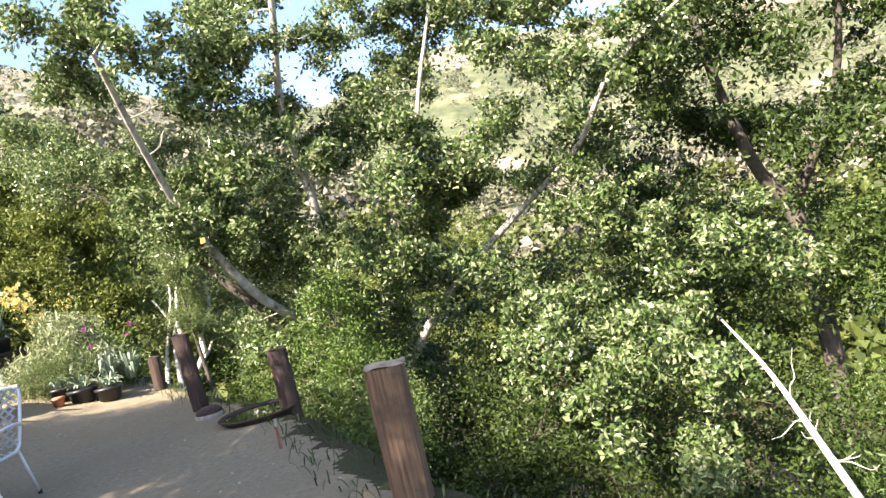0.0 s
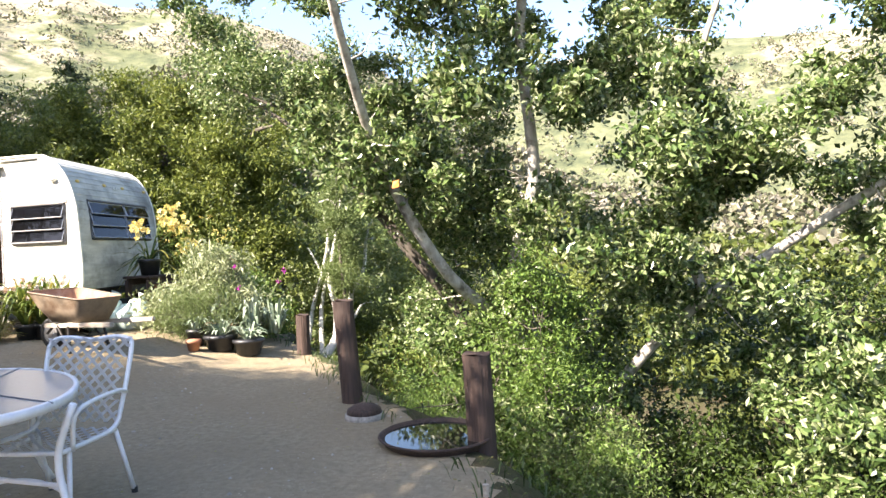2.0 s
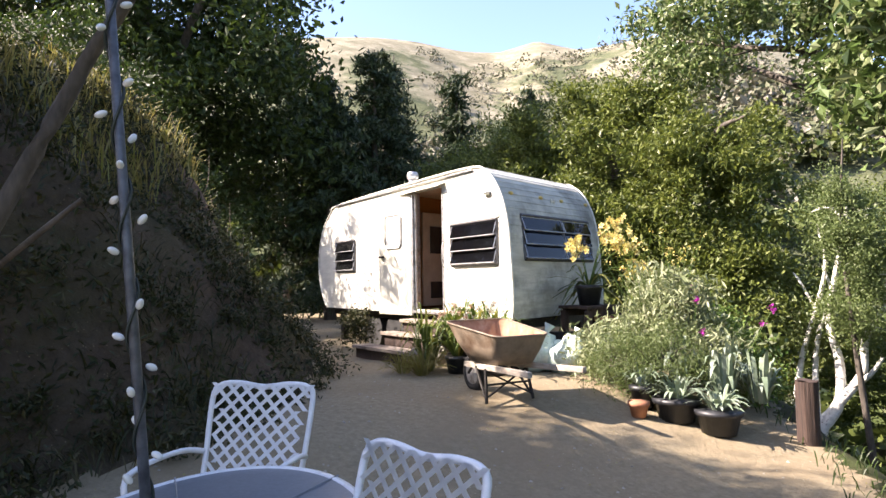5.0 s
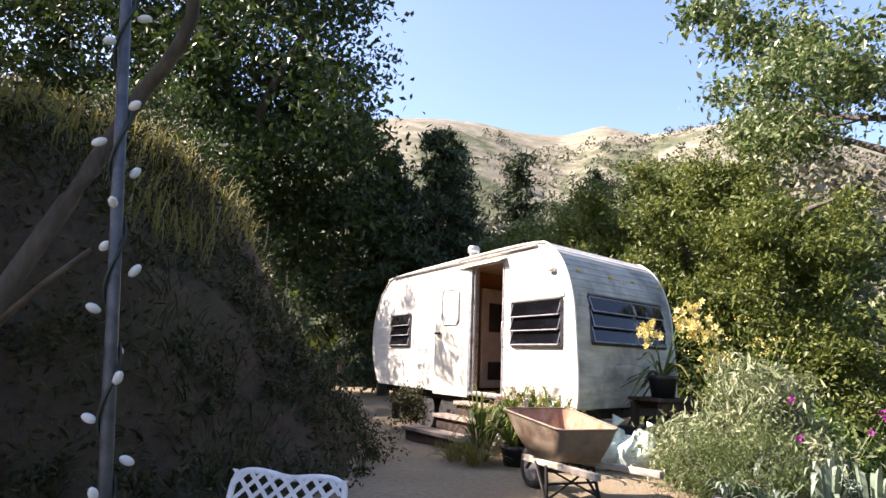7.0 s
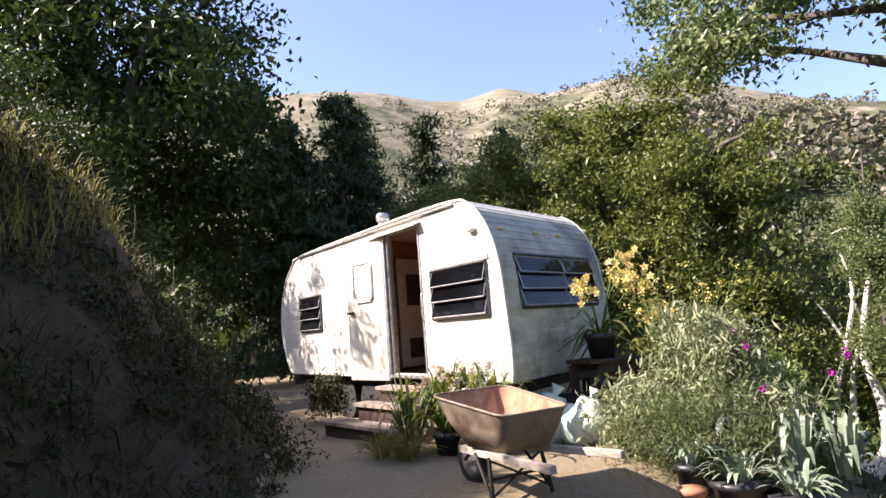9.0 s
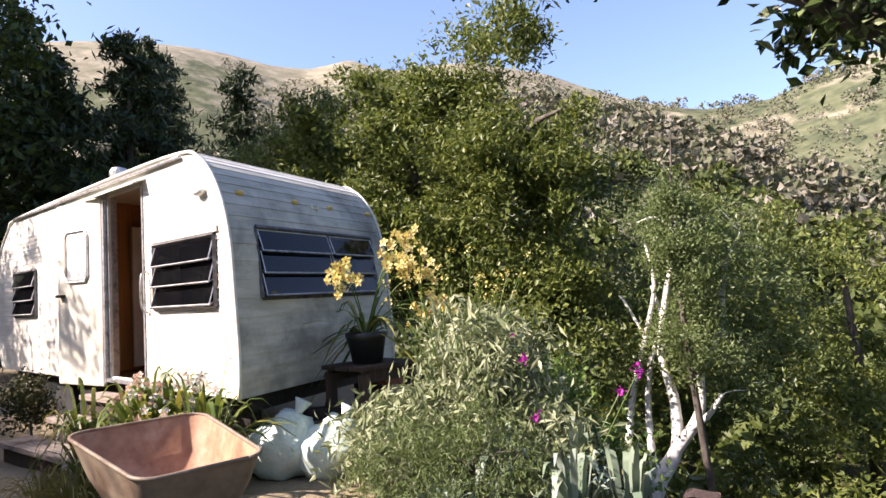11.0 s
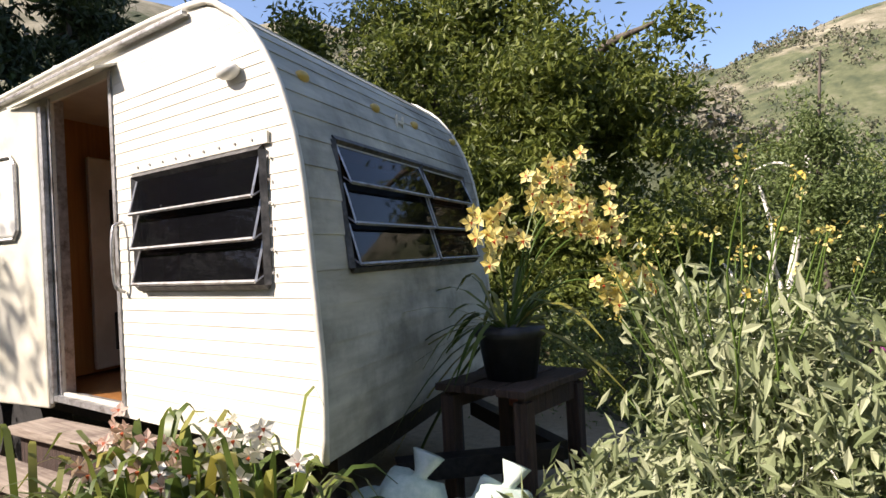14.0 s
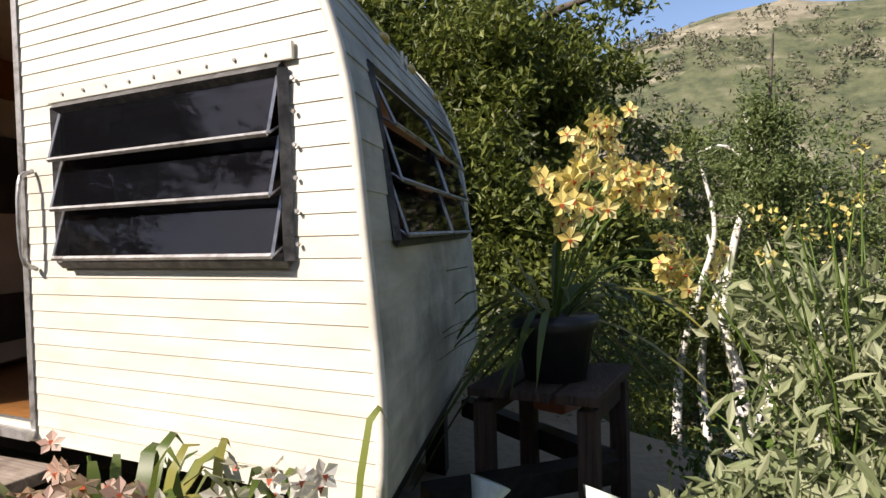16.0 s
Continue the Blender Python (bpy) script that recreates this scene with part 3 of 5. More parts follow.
tp("corner_moulding", tube(edge_line, 0.016, 6), WHITE_SKIN, smooth=True)
tp("corner_moulding", tube([(x, FAR_Y + 0.004, z) for x, _, z in fine], 0.016, 6), WHITE_SKIN, smooth=True)
tp("drip_rail", box((4.35, 0.03, 0.022), (-10.93, SIDE_Y - 0.02, 2.84), bevel=0.005), ALU)
tp("door_awning", prism([(-10.55, SIDE_Y - 0.11, 2.725), (-9.42, SIDE_Y - 0.11, 2.725), (-9.42, SIDE_Y, 2.765), (-10.55, SIDE_Y, 2.765)], (0, 0, 0.012)), WHITE_SKIN)
tp("underframe", box((5.5, 1.7, 0.10), (-10.8, 9.74, 0.93)), BLACK_STEEL)
tp("floor_pan", box((5.5, 1.9, 0.03), (-10.8, 9.735, 1.015)), INNER_WOOD)
for x in (-11.9, -11.15):
    wheel = tp("wheel", tube([(x, 8.9, 0.66), (x, 9.1, 0.66)], 0.3, 20), RUBBER)

# interior seen through the doorway
tp("inner_wall", box((4.5, 0.03, 1.7), (-11.2, 10.8, 1.9)), INNER_WOOD, "varnished plywood panelling")
tp("inner_wall", box((0.04, 1.75, 1.75), (-10.75, 9.66, 1.92)), INNER_WOOD, "varnished plywood panelling")
tp("inner_ceiling", box((4.2, 1.9, 0.03), (-11.1, 9.8, 2.79)), INNER_WHITE)
cab = tp("cabinet_door", box((0.05, 0.62, 1.45), (-10.66, 9.5, 1.8), bevel=0.01), INNER_WHITE, "cream cabinet door with a dark panel")
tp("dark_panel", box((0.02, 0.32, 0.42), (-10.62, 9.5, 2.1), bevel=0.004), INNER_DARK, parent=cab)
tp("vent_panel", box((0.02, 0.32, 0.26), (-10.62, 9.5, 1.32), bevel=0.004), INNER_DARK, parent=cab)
for x, w in ((-10.235, 0.03), (-9.49, 0.03)):
    tp("door_jamb", box((w, 0.09, 1.72), (x, SIDE_Y + 0.035, 1.885)), ALU)
tp("door_sill", box((0.78, 0.12, 0.03), (-9.86, SIDE_Y + 0.02, 1.03)), ALU)
tp("grab_handle", tube(curve_points([(-9.42, SIDE_Y - 0.01, 1.98), (-9.42, SIDE_Y - 0.06, 1.93), (-9.42, SIDE_Y - 0.06, 1.68), (-9.42, SIDE_Y - 0.01, 1.63)], 4), 0.009, 6), ALU, smooth=True)

# the open door leaf, hinged on the far jamb and folded back
DOOR_M = Matrix.Translation((-10.27, SIDE_Y - 0.03, 0)) @ Matrix.Rotation(radians(9), 4, "Z")


def leaf_part(name, bm, mat, parent=None, label="", smooth=False):
    bm.transform(DOOR_M)
    return tp(name, bm, mat, label, parent, smooth)


door = leaf_part("door", box((0.80, 0.04, 1.76), (-0.42, 0, 1.85), bevel=0.012), DOOR_SKIN, label="cream painted metal door, open")
lite = leaf_part("door_window", box((0.36, 0.03, 0.46), (-0.44, -0.016, 2.2), bevel=0.013), DOOR_LITE, door, "translucent pane with rounded corners")
ring = [(-0.44 + 0.195 * sx, -0.03, 2.2 + 0.245 * sz) for sx, sz in ((-1, -0.8), (-1, 0.8), (-0.8, 1), (0.8, 1), (1, 0.8), (1, -0.8), (0.8, -1), (-0.8, -1), (-1, -0.8))]
leaf_part("window_gasket", tube(ring, 0.012, 6), ALU, door)
leaf_part("door_handle", box((0.11, 0.05, 0.03), (-0.72, -0.045, 1.83), bevel=0.008), BLACK_STEEL, door, "dark latch handle")
leaf_part("hinge_rail", box((0.03, 0.03, 1.7), (0.0, 0.0, 1.85)), ALU, door)


def awning_window(x0, x1, z0, z1, along, panes=3, tilt=0.035, mullion=False):
    """Hinged panes one over another in an aluminium frame; along maps (across, out, up) to a place."""
    def bar(a, b, w=0.02):
        return tube([along(*a), along(*b)], w, 4)

    fr = tp("window_frame", box((0.001, 0.001, 0.001), along((x0 + x1) / 2, -0.03, z0)), ALU, "aluminium awning window, panes ajar")
    for a, b in (((x0, 0.012, z0), (x1, 0.012, z0)), ((x0, 0.012, z1), (x1, 0.012, z1)), ((x0, 0.012, z0), (x0, 0.012, z1)), ((x1, 0.012, z0), (x1, 0.012, z1))):
        tp("frame_bar", bar(a, b, 0.021), FRAME_DARK, parent=fr)
    cols = [(x0 + 0.02, x1 - 0.02)] if not mullion else [(x0 + 0.02, (x0 + x1) / 2 + 0.08), ((x0 + x1) / 2 + 0.12, x1 - 0.02)]
    if mullion:
        tp("frame_bar", bar(((x0 + x1) / 2 + 0.1, 0.012, z0), ((x0 + x1) / 2 + 0.1, 0.012, z1), 0.024), FRAME_DARK, parent=fr)
    step = (z1 - z0 - 0.03) / panes
    for c0, c1 in cols:
        for i in range(panes):
            lo, hi = z0 + 0.015 + i * step, z0 + 0.015 + (i + 1) * step
            corners = [along(c0, 0.02 + tilt, lo), along(c1, 0.02 + tilt, lo), along(c1, 0.008, hi), along(c0, 0.008, hi)]
            depth = Vector(along(0, 0.004, 0)) - Vector(along(0, 0, 0))
            pane = tp("pane", prism(corners, depth), PANE, parent=fr)
            tp("pane_rail", bar((c0, 0.024 + tilt, lo), (c1, 0.024 + tilt, lo), 0.008), ALU, parent=fr)
            for c in (c0, c1):
                tp("pane_rail", bar((c, 0.022 + tilt, lo), (c, 0.010, hi), 0.006), ALU, parent=fr)
                tp("stay", bar((c, 0.02 + tilt, lo), (c, 0.01, lo + step * 0.15), 0.004), ALU, parent=fr)
    # added dark sheet standing in for the unlit room behind the panes
    tp("dim_room_sheet", prism([along(x0, -0.25, z0), along(x1, -0.25, z0), along(x1, -0.25, z1), along(x0, -0.25, z1)], Vector(along(0, -0.01, 0)) - Vector(along(0, 0, 0))), INNER_DARK, parent=fr)
    return fr


def on_side(u, out, z):
    return (u, SIDE_Y - out, z)


def on_front(u, out, z):
    x = np.interp(z, [1.0, 1.3, 1.7, 2.1, 2.4], [-8.0, -7.99, -8.02, -8.06, -8.15])
    return (float(x) + out, u, z)


awning_window(-9.27, -8.27, 1.655, 2.18, on_side)
awning_window(-13.12, -12.32, 1.655, 2.17, on_side)
awning_window(FW[0], FW[1], FW[2], FW[3], on_front, mullion=True, tilt=0.03)
flash = tp("window_flashing", box((1.08, 0.012, 0.05), (-8.77, SIDE_Y - 0.012, 2.225), bevel=0.003), WHITE_SKIN, "riveted white drip flashing")
for i in range(9):
    tp("rivet", tube([(-9.22 + i * 0.112, SIDE_Y - 0.016, 2.225), (-9.22 + i * 0.112, SIDE_Y - 0.024, 2.225)], 0.006, 6), ALU, parent=flash)
for i in range(6):
    tp("rivet", tube([(-8.235, SIDE_Y - 0.01, 1.7 + i * 0.09), (-8.235, SIDE_Y - 0.018, 1.7 + i * 0.09)], 0.006, 6), ALU)


def clearance_lamp(at, out, mat, size=0.032):
    bm = bmesh.new()
    bmesh.ops.create_uvsphere(bm, u_segments=12, v_segments=8, radius=size, matrix=Matrix.Translation(at) @ Vector(out).to_track_quat("Z", "Y").to_matrix().to_4x4() @ Matrix.Diagonal((1.5, 0.8, 0.9, 1)))
    return tp("clearance_lamp", bm, mat, "small amber marker lamp", smooth=True)


for y in (8.95, 9.6, 10.1, 10.75):
    clearance_lamp((-8.2, y, 2.50), (0.8, 0, 0.4), AMBER)
clearance_lamp((-8.45, SIDE_Y - 0.03, 2.52), (0, -1, 0), BULB, 0.045)
for s in (9.81, 9.89):
    tp("emblem_bar", box((0.012, 0.014, 0.075), (-8.17, s, 2.47)), WHITE_SKIN)
tp("emblem_bar", box((0.012, 0.07, 0.014), (-8.17, 9.85, 2.47)), WHITE_SKIN)
vent = tp("roof_vent", tube([(-10.95, 9.2, 2.86), (-10.95, 9.2, 3.12)], 0.075, 16), ALU, "galvanised roof vent pipe")
tp("vent_cap", tube([(-10.95, 9.2, 3.08), (-10.95, 9.2, 3.11), (-10.95, 9.2, 3.15), (-10.95, 9.2, 3.19)], [0.09, 0.11, 0.11, 0.085], 16), ALU, parent=vent)
# drawbar with its red coupler box
tp("drawbar", box((0.9, 0.09, 0.09), (-7.65, 9.6, 0.78), Euler((0, 0, radians(38))).to_matrix()), BLACK_STEEL)
tp("drawbar", box((0.9, 0.09, 0.09), (-7.65, 10.2, 0.78), Euler((0, 0, radians(-38))).to_matrix()), BLACK_STEEL)
tp("coupler", box((0.34, 0.17, 0.10), (-7.5, 10.19, 0.96), Euler((0, radians(6), radians(70))).to_matrix(), 0.015), RED_RUST, "red-primed steel coupler")
tp("jack_stand", box((0.12, 0.12, 0.62), (-8.2, 9.0, 0.68)), BLACK_STEEL)
tp("jack_stand", box((0.12, 0.12, 0.62), (-8.2, 10.5, 0.62)), BLACK_STEEL)
tp("jack_stand", box((0.12, 0.12, 0.62), (-13.3, 9.0, 0.68)), BLACK_STEEL)

# ---- steps ----
steps = thing("wooden_steps", pose(-9.5, 8.1, ground_z(-9.5, 8.1)), "weathered wooden steps up to the trailer door", "steps")
SI = Vector((9.5, -8.1, -ground_z(-9.5, 8.1)))
for (x0, x1, y0, y1, z) in ((-10.72, -9.20, 8.00, 8.28, 0.575), (-10.40, -9.28, 8.28, 8.50, 0.76), (-10.25, -9.35, 8.50, 8.72, 0.93)):
    bm = box((x1 - x0, y1 - y0, 0.045), ((x0 + x1) / 2, (y0 + y1) / 2, z - 0.02), Euler((0, 0, radians(4))).to_matrix(), 0.006)
    bmesh.ops.translate(bm, verts=bm.verts, vec=SI)
    part("tread", bm, STEP_WOOD, steps)
    bm = box((x1 - x0 - 0.08, 0.04, z - 0.43), ((x0 + x1) / 2, y0 + 0.07, (z - 0.05 + 0.38) / 2), Euler((0, 0, radians(4))).to_matrix())
    bmesh.ops.translate(bm, verts=bm.verts, vec=SI)
    part("riser", bm, DARK_POST, steps)


# ---- wheelbarrow ----
def wheelbarrow(at, turn):
    ob = thing("wheelbarrow", pose(*at, 0, 0, turn), "rusty steel wheelbarrow with weathered wooden handles", "wheelbarrow")

    def rim(w0, w1, l0, l1, z0, z1, n=6):
        pts = []
        for cx, cy, a0 in ((l1, w1, 0), (l0, w0, 90), (l0, -w0, 180), (l1, -w1, 270)):
            r = 0.10
            sx, sy = (1 if cx > 0 else -1), (1 if cy > 0 else -1)
            for k in range(n):
                a = radians(a0 + 90 * k / (n - 1))
                x, y = cx - sx * r + r * math.cos(a), cy - sy * r + r * math.sin(a)
                pts.append((x, y, z0 + (z1 - z0) * (x - l0) / (l1 - l0)))
        return pts

    rings = [rim(0.34, 0.29, -0.47, 0.38, 0.70, 0.60), rim(0.29, 0.26, -0.38, 0.33, 0.52, 0.47), rim(0.22, 0.21, -0.25, 0.27, 0.345, 0.345)]
    for name, mat, shrink in (("tray", RUST_OUT, 0.0), ("tray_lining", RUST_IN, 0.006)):
        bm = bmesh.new()
        loops = [[bm.verts.new((x * (1 - 1.5 * shrink), y * (1 - 2.5 * shrink), z + (shrink if i == 2 else 0))) for x, y, z in r] for i, r in enumerate(rings)]
        for a, b in zip(loops[:-1], loops[1:]):
            for i in range(len(a)):
                bm.faces.new((a[i - 1], a[i], b[i], b[i - 1]))
        bm.faces.new(loops[-1])
        part(name, bm, mat, ob, "rusted inside of the tray" if shrink else "", True)
    part("rolled_rim", tube(rings[0] + rings[0][:1], 0.010, 6), RUST_OUT, ob, "", True)
    for s in (-1, 1):
        bm = box((1.25, 0.045, 0.05), (0.22, s * 0.21, 0.315), Euler((0, radians(-2), radians(6 * s))).to_matrix(), 0.006)
        part("handle", bm, PLANK_WOOD, ob, "weathered wooden handle")
        leg = part("leg", tube([(0.08, s * 0.22, 0.30), (0.14, s * 0.25, 0.0)], 0.016, 6), BLACK_STEEL, ob)
        part("leg", tube([(-0.12, s * 0.20, 0.30), (0.14, s * 0.25, 0.02)], 0.012, 6), BLACK_STEEL, ob)
        part("fork", tube([(-0.25, s * 0.14, 0.31), (-0.48, s * 0.07, 0.19)], 0.015, 6), BLACK_STEEL, ob)
    part("cross_brace", tube([(0.11, -0.24, 0.16), (0.11, 0.24, 0.16)], 0.010, 6), BLACK_STEEL, ob)
    part("cross_brace", tube([(0.08, -0.22, 0.28), (0.13, 0.24, 0.05)], 0.009, 6), BLACK_STEEL, ob)
    part("cross_brace", tube([(0.08, 0.22, 0.28), (0.13, -0.24, 0.05)], 0.009, 6), BLACK_STEEL, ob)
    bm = bmesh.new()
    ringv = []
    for i in range(24):
        a = 2 * math.pi * i / 24
        ringv.append([bm.verts.new((-0.48 + (0.145 + 0.045 * math.cos(b)) * math.cos(a), 0.045 * math.sin(b), 0.19 + (0.145 + 0.045 * math.cos(b)) * math.sin(a))) for b in np.arange(8) * math.pi / 4])
    for i in range(24):
        for j in range(8):
            bm.faces.new((ringv[i - 1][j - 1], ringv[i][j - 1], ringv[i][j], ringv[i - 1][j]))
    wheel = part("wheel", bm, RUBBER, ob, "black rubber tyre", True)
    part("hub", tube([(-0.48, -0.035, 0.19), (-0.48, 0.035, 0.19)], 0.115, 16), ALU, wheel)
    return ob


wheelbarrow((-6.93, 7.76, ground_z(-6.93, 7.76)), -4)


# ---- table, pole and chairs ----
TABLE = Vector((-3.96, 4.46, 0))
TA = math.degrees(math.atan2(0.53, -0.85))
table = thing("patio_table", pose(TABLE.x, TABLE.y, ground_z(-4.02, 4.48), 0, 0, TA), "oval white metal patio table with a frosted glass top", "table")
N = 56
oval = [(0.82 * math.cos(a), 0.50 * math.sin(a)) for a in np.arange(N) * 2 * math.pi / N]
part("tabletop", prism([(0.975 * x, 0.97 * y, 0.735) for x, y in oval], (0, 0, 0.008)), FROST, table, "frosted glass tabletop")
bm = bmesh.new()
lo = [bm.verts.new((x, y, 0.70)) for x, y in oval]
hi = [bm.verts.new((1.012 * x, 1.015 * y, 0.745)) for x, y in oval]
ii = [bm.verts.new((0.972 * x, 0.965 * y, 0.749)) for x, y in oval]
il = [bm.verts.new((0.96 * x, 0.95 * y, 0.70)) for x, y in oval]
for k in range(N):
    for a, b in ((lo, hi), (hi, ii), (ii, il), (il, lo)):
        bm.faces.new((a[k - 1], a[k], b[k], b[k - 1]))
part("rim", bm, CHAIR_WHITE, table, "", True)
for sx, sy in ((1, 1), (1, -1), (-1, 1), (-1, -1)):
    part("leg", tube(curve_points([(0.60 * sx, 0.40 * sy, 0.71), (0.52 * sx, 0.34 * sy, 0.45), (0.56 * sx, 0.37 * sy, 0.2), (0.68 * sx, 0.46 * sy, 0.0)], 4), 0.018, 8), CHAIR_WHITE, table, "", True)
part("cross_brace", tube([(0.54, 0.36, 0.30), (-0.54, -0.36, 0.30)], 0.013, 8), CHAIR_WHITE, table)
part("cross_brace", tube([(0.54, -0.36, 0.33), (-0.54, 0.36, 0.33)], 0.013, 8), CHAIR_WHITE, table)
for a in (32, -32, 148, 212):
    c, s = math.cos(radians(a)), math.sin(radians(a))
    part("glass_seam", tube([(0.06 * c, 0.06 * s, 0.7455), (0.80 * c, 0.80 * s * 0.72, 0.7455)], [0.004, 0.004], 4), FROST, table)

pole_top = Vector((-4.10, 4.22, 3.1))
pole_base = Vector((TABLE.x - 0.03, TABLE.y - 0.03, ground_z(-4.02, 4.48)))
pole = thing("umbrella_pole", pose(*pole_base), "bare grey umbrella pole through the table, wound with a light string", "pole")
axis = pole_top - pole_base
part("shaft", tube([(0, 0, 0), axis * 0.5, axis], [0.016, 0.014, 0.012], 10), POLE_GREY, pole, "", True)
part("collar", tube([axis * 0.232, axis * 0.236, axis * 0.25], [0.06, 0.06, 0.03], 12), DARK_POST, pole)
string = thing("light_string", pose(*pole_base), "string of small frosted bulbs on dark cord wound round the pole", "string lights")
helix = [axis * f + Vector((0.019 * math.cos(f * 70), 0.019 * math.sin(f * 70), 0)) for f in np.linspace(0.235, 0.99, 160)]
part("cord", tube(helix, 0.0045, 4), CORD, string)
tail = [axis * 0.235 + Vector(o) for o in ((0.03, 0, 0.02), (0.08, 0.03, 0.01), (0.13, 0.0, 0.004), (0.19, 0.05, 0.004))]
part("cord", tube(curve_points(tail, 5), 0.0045, 4), CORD, string)
part("plug", box((0.05, 0.03, 0.028), tail[-1], None, 0.006), CORD, string, "dark plug")
for i, f in enumerate(np.linspace(0.25, 0.98, 30)):
    a = i * 2.4
    at = axis * f + Vector((0.03 * math.cos(a), 0.03 * math.sin(a), 0))
    out = Vector((math.cos(a), math.sin(a), -0.5 + 0.9 * (i % 3)))
    bm = bmesh.new()
    bmesh.ops.create_uvsphere(bm, u_segments=8, v_segments=6, radius=0.0105, matrix=Matrix.Translation(at + out * 0.012) @ out.to_track_quat("Z", "Y").to_matrix().to_4x4() @ Matrix.Diagonal((1, 1, 1.7, 1)))
    b = part("bulb", bm, BULB, string, "", True)


def patio_chair(m):
    """White metal chair with a back and seat of crossed vinyl straps; it faces -y."""
    ob = thing("patio_chair", m, "white metal patio chair with a crisscross vinyl strap back and seat", "chair", "chairs round the patio table")
    half, zs = 0.24, 0.42
    corner = lambda s: [(s * 0.25, 0.02, zs), (s * 0.25, 0.20, zs + 0.02), (s * 0.255, 0.27, zs + 0.14), (s * 0.27, 0.36, 0.86), (s * 0.24, 0.385, 0.925)]
    frame_line = corner(-1) + [(s, 0.385 + 0.004, 0.935 - 0.025 * math.cos(s * 6.5) ** 2 + 0.012) for s in (-0.14, 0.0, 0.14)] + corner(1)[::-1]
    part("back_frame", tube(curve_points(frame_line, 4), 0.014, 8), CHAIR_WHITE, ob, "", True)
    seat_line = [(-0.25, 0.20, zs), (-0.26, -0.20, zs + 0.01), (-0.2, -0.26, zs + 0.005), (0.2, -0.26, zs + 0.005), (0.26, -0.20, zs + 0.01), (0.25, 0.20, zs)]
    part("seat_frame", tube(curve_points(seat_line, 4), 0.014, 8), CHAIR_WHITE, ob, "", True)

    def on_back(u, v, d=0.0):
        return Vector((u * (0.25 + 0.02 * v), 0.225 + 0.15 * v - d, zs + 0.04 + 0.48 * v))

    def on_seat(u, v, d=0.0):
        return Vector((u * 0.25, 0.2 - 0.44 * v, zs + 0.008 + d - 0.02 * math.sin(math.pi * v)))

    for name, where, rows_n, stretch in (("back_strap", on_back, 7, 1.0), ("seat_strap", on_seat, 7, 0.95)):
        for sgn in (1, -1):
            for k in range(-rows_n, 2 * rows_n):
                u0 = -1 + 2 * k / rows_n
                ends = []
                for v in np.linspace(0, 1, 9):
                    u = u0 + sgn * 2 * v * stretch
                    if -1 <= u <= 1:
                        ends.append((u, v))
                if len(ends) < 2:
                    continue
                bm = bmesh.new()
                row = []
                for i, (u, v) in enumerate(ends):
                    d = 0.002 * sgn + 0.004
                    c = where(u, v, d)
                    w = where(u + 0.052, v, d) - c
                    row.append((bm.verts.new(c - w), bm.verts.new(c + w)))
                for a, b in zip(row[:-1], row[1:]):
                    bm.faces.new((a[0], a[1], b[1], b[0]))
                bmesh.ops.solidify(bm, geom=bm.faces[:], thickness=0.003)
                part(name, bm, STRAP_WHITE, ob)
    for s in (-1, 1):
        part("arm", tube(curve_points([(s * 0.262, 0.30, 0.62), (s * 0.30, 0.15, 0.655), (s * 0.31, -0.12, 0.65), (s * 0.30, -0.22, 0.60), (s * 0.27, -0.20, zs)], 4), 0.013, 8), CHAIR_WHITE, ob, "", True)
        for y0, y1, x1 in ((-0.20, -0.27, 0.29), (0.2, 0.34, 0.27)):
            leg = part("leg", tube([(s * 0.25, y0, zs), (s * x1, y1, 0.012)], 0.013, 8), CHAIR_WHITE, ob, "", True)
            part("foot", tube([(s * x1, y1, 0.0), (s * x1, y1, 0.035)], 0.018, 8), RUBBER, leg, "black rubber foot")
    part("stretcher", tube(curve_points([(-0.27, -0.235, 0.2), (-0.1, -0.235, 0.27), (0.1, -0.235, 0.27), (0.27, -0.235, 0.2)], 4), 0.010, 6), CHAIR_WHITE, ob)
    return ob


def chair_pose(back_mid, facing):
    a = math.degrees(math.atan2(facing[0], -facing[1]))
    x, y = back_mid[0] + facing[0] * 0.37, back_mid[1] + facing[1] * 0.37
    return pose(x, y, ground_z(x, y), 0, 0, a)


chair = patio_chair(chair_pose((-3.84, 5.13), (0.24, -0.97)))
copy_thing(chair, chair_pose((-5.27, 5.06), (0.69, -0.72)))
copy_thing(chair, chair_pose((-3.14, 3.18), (-0.55, 0.83)))


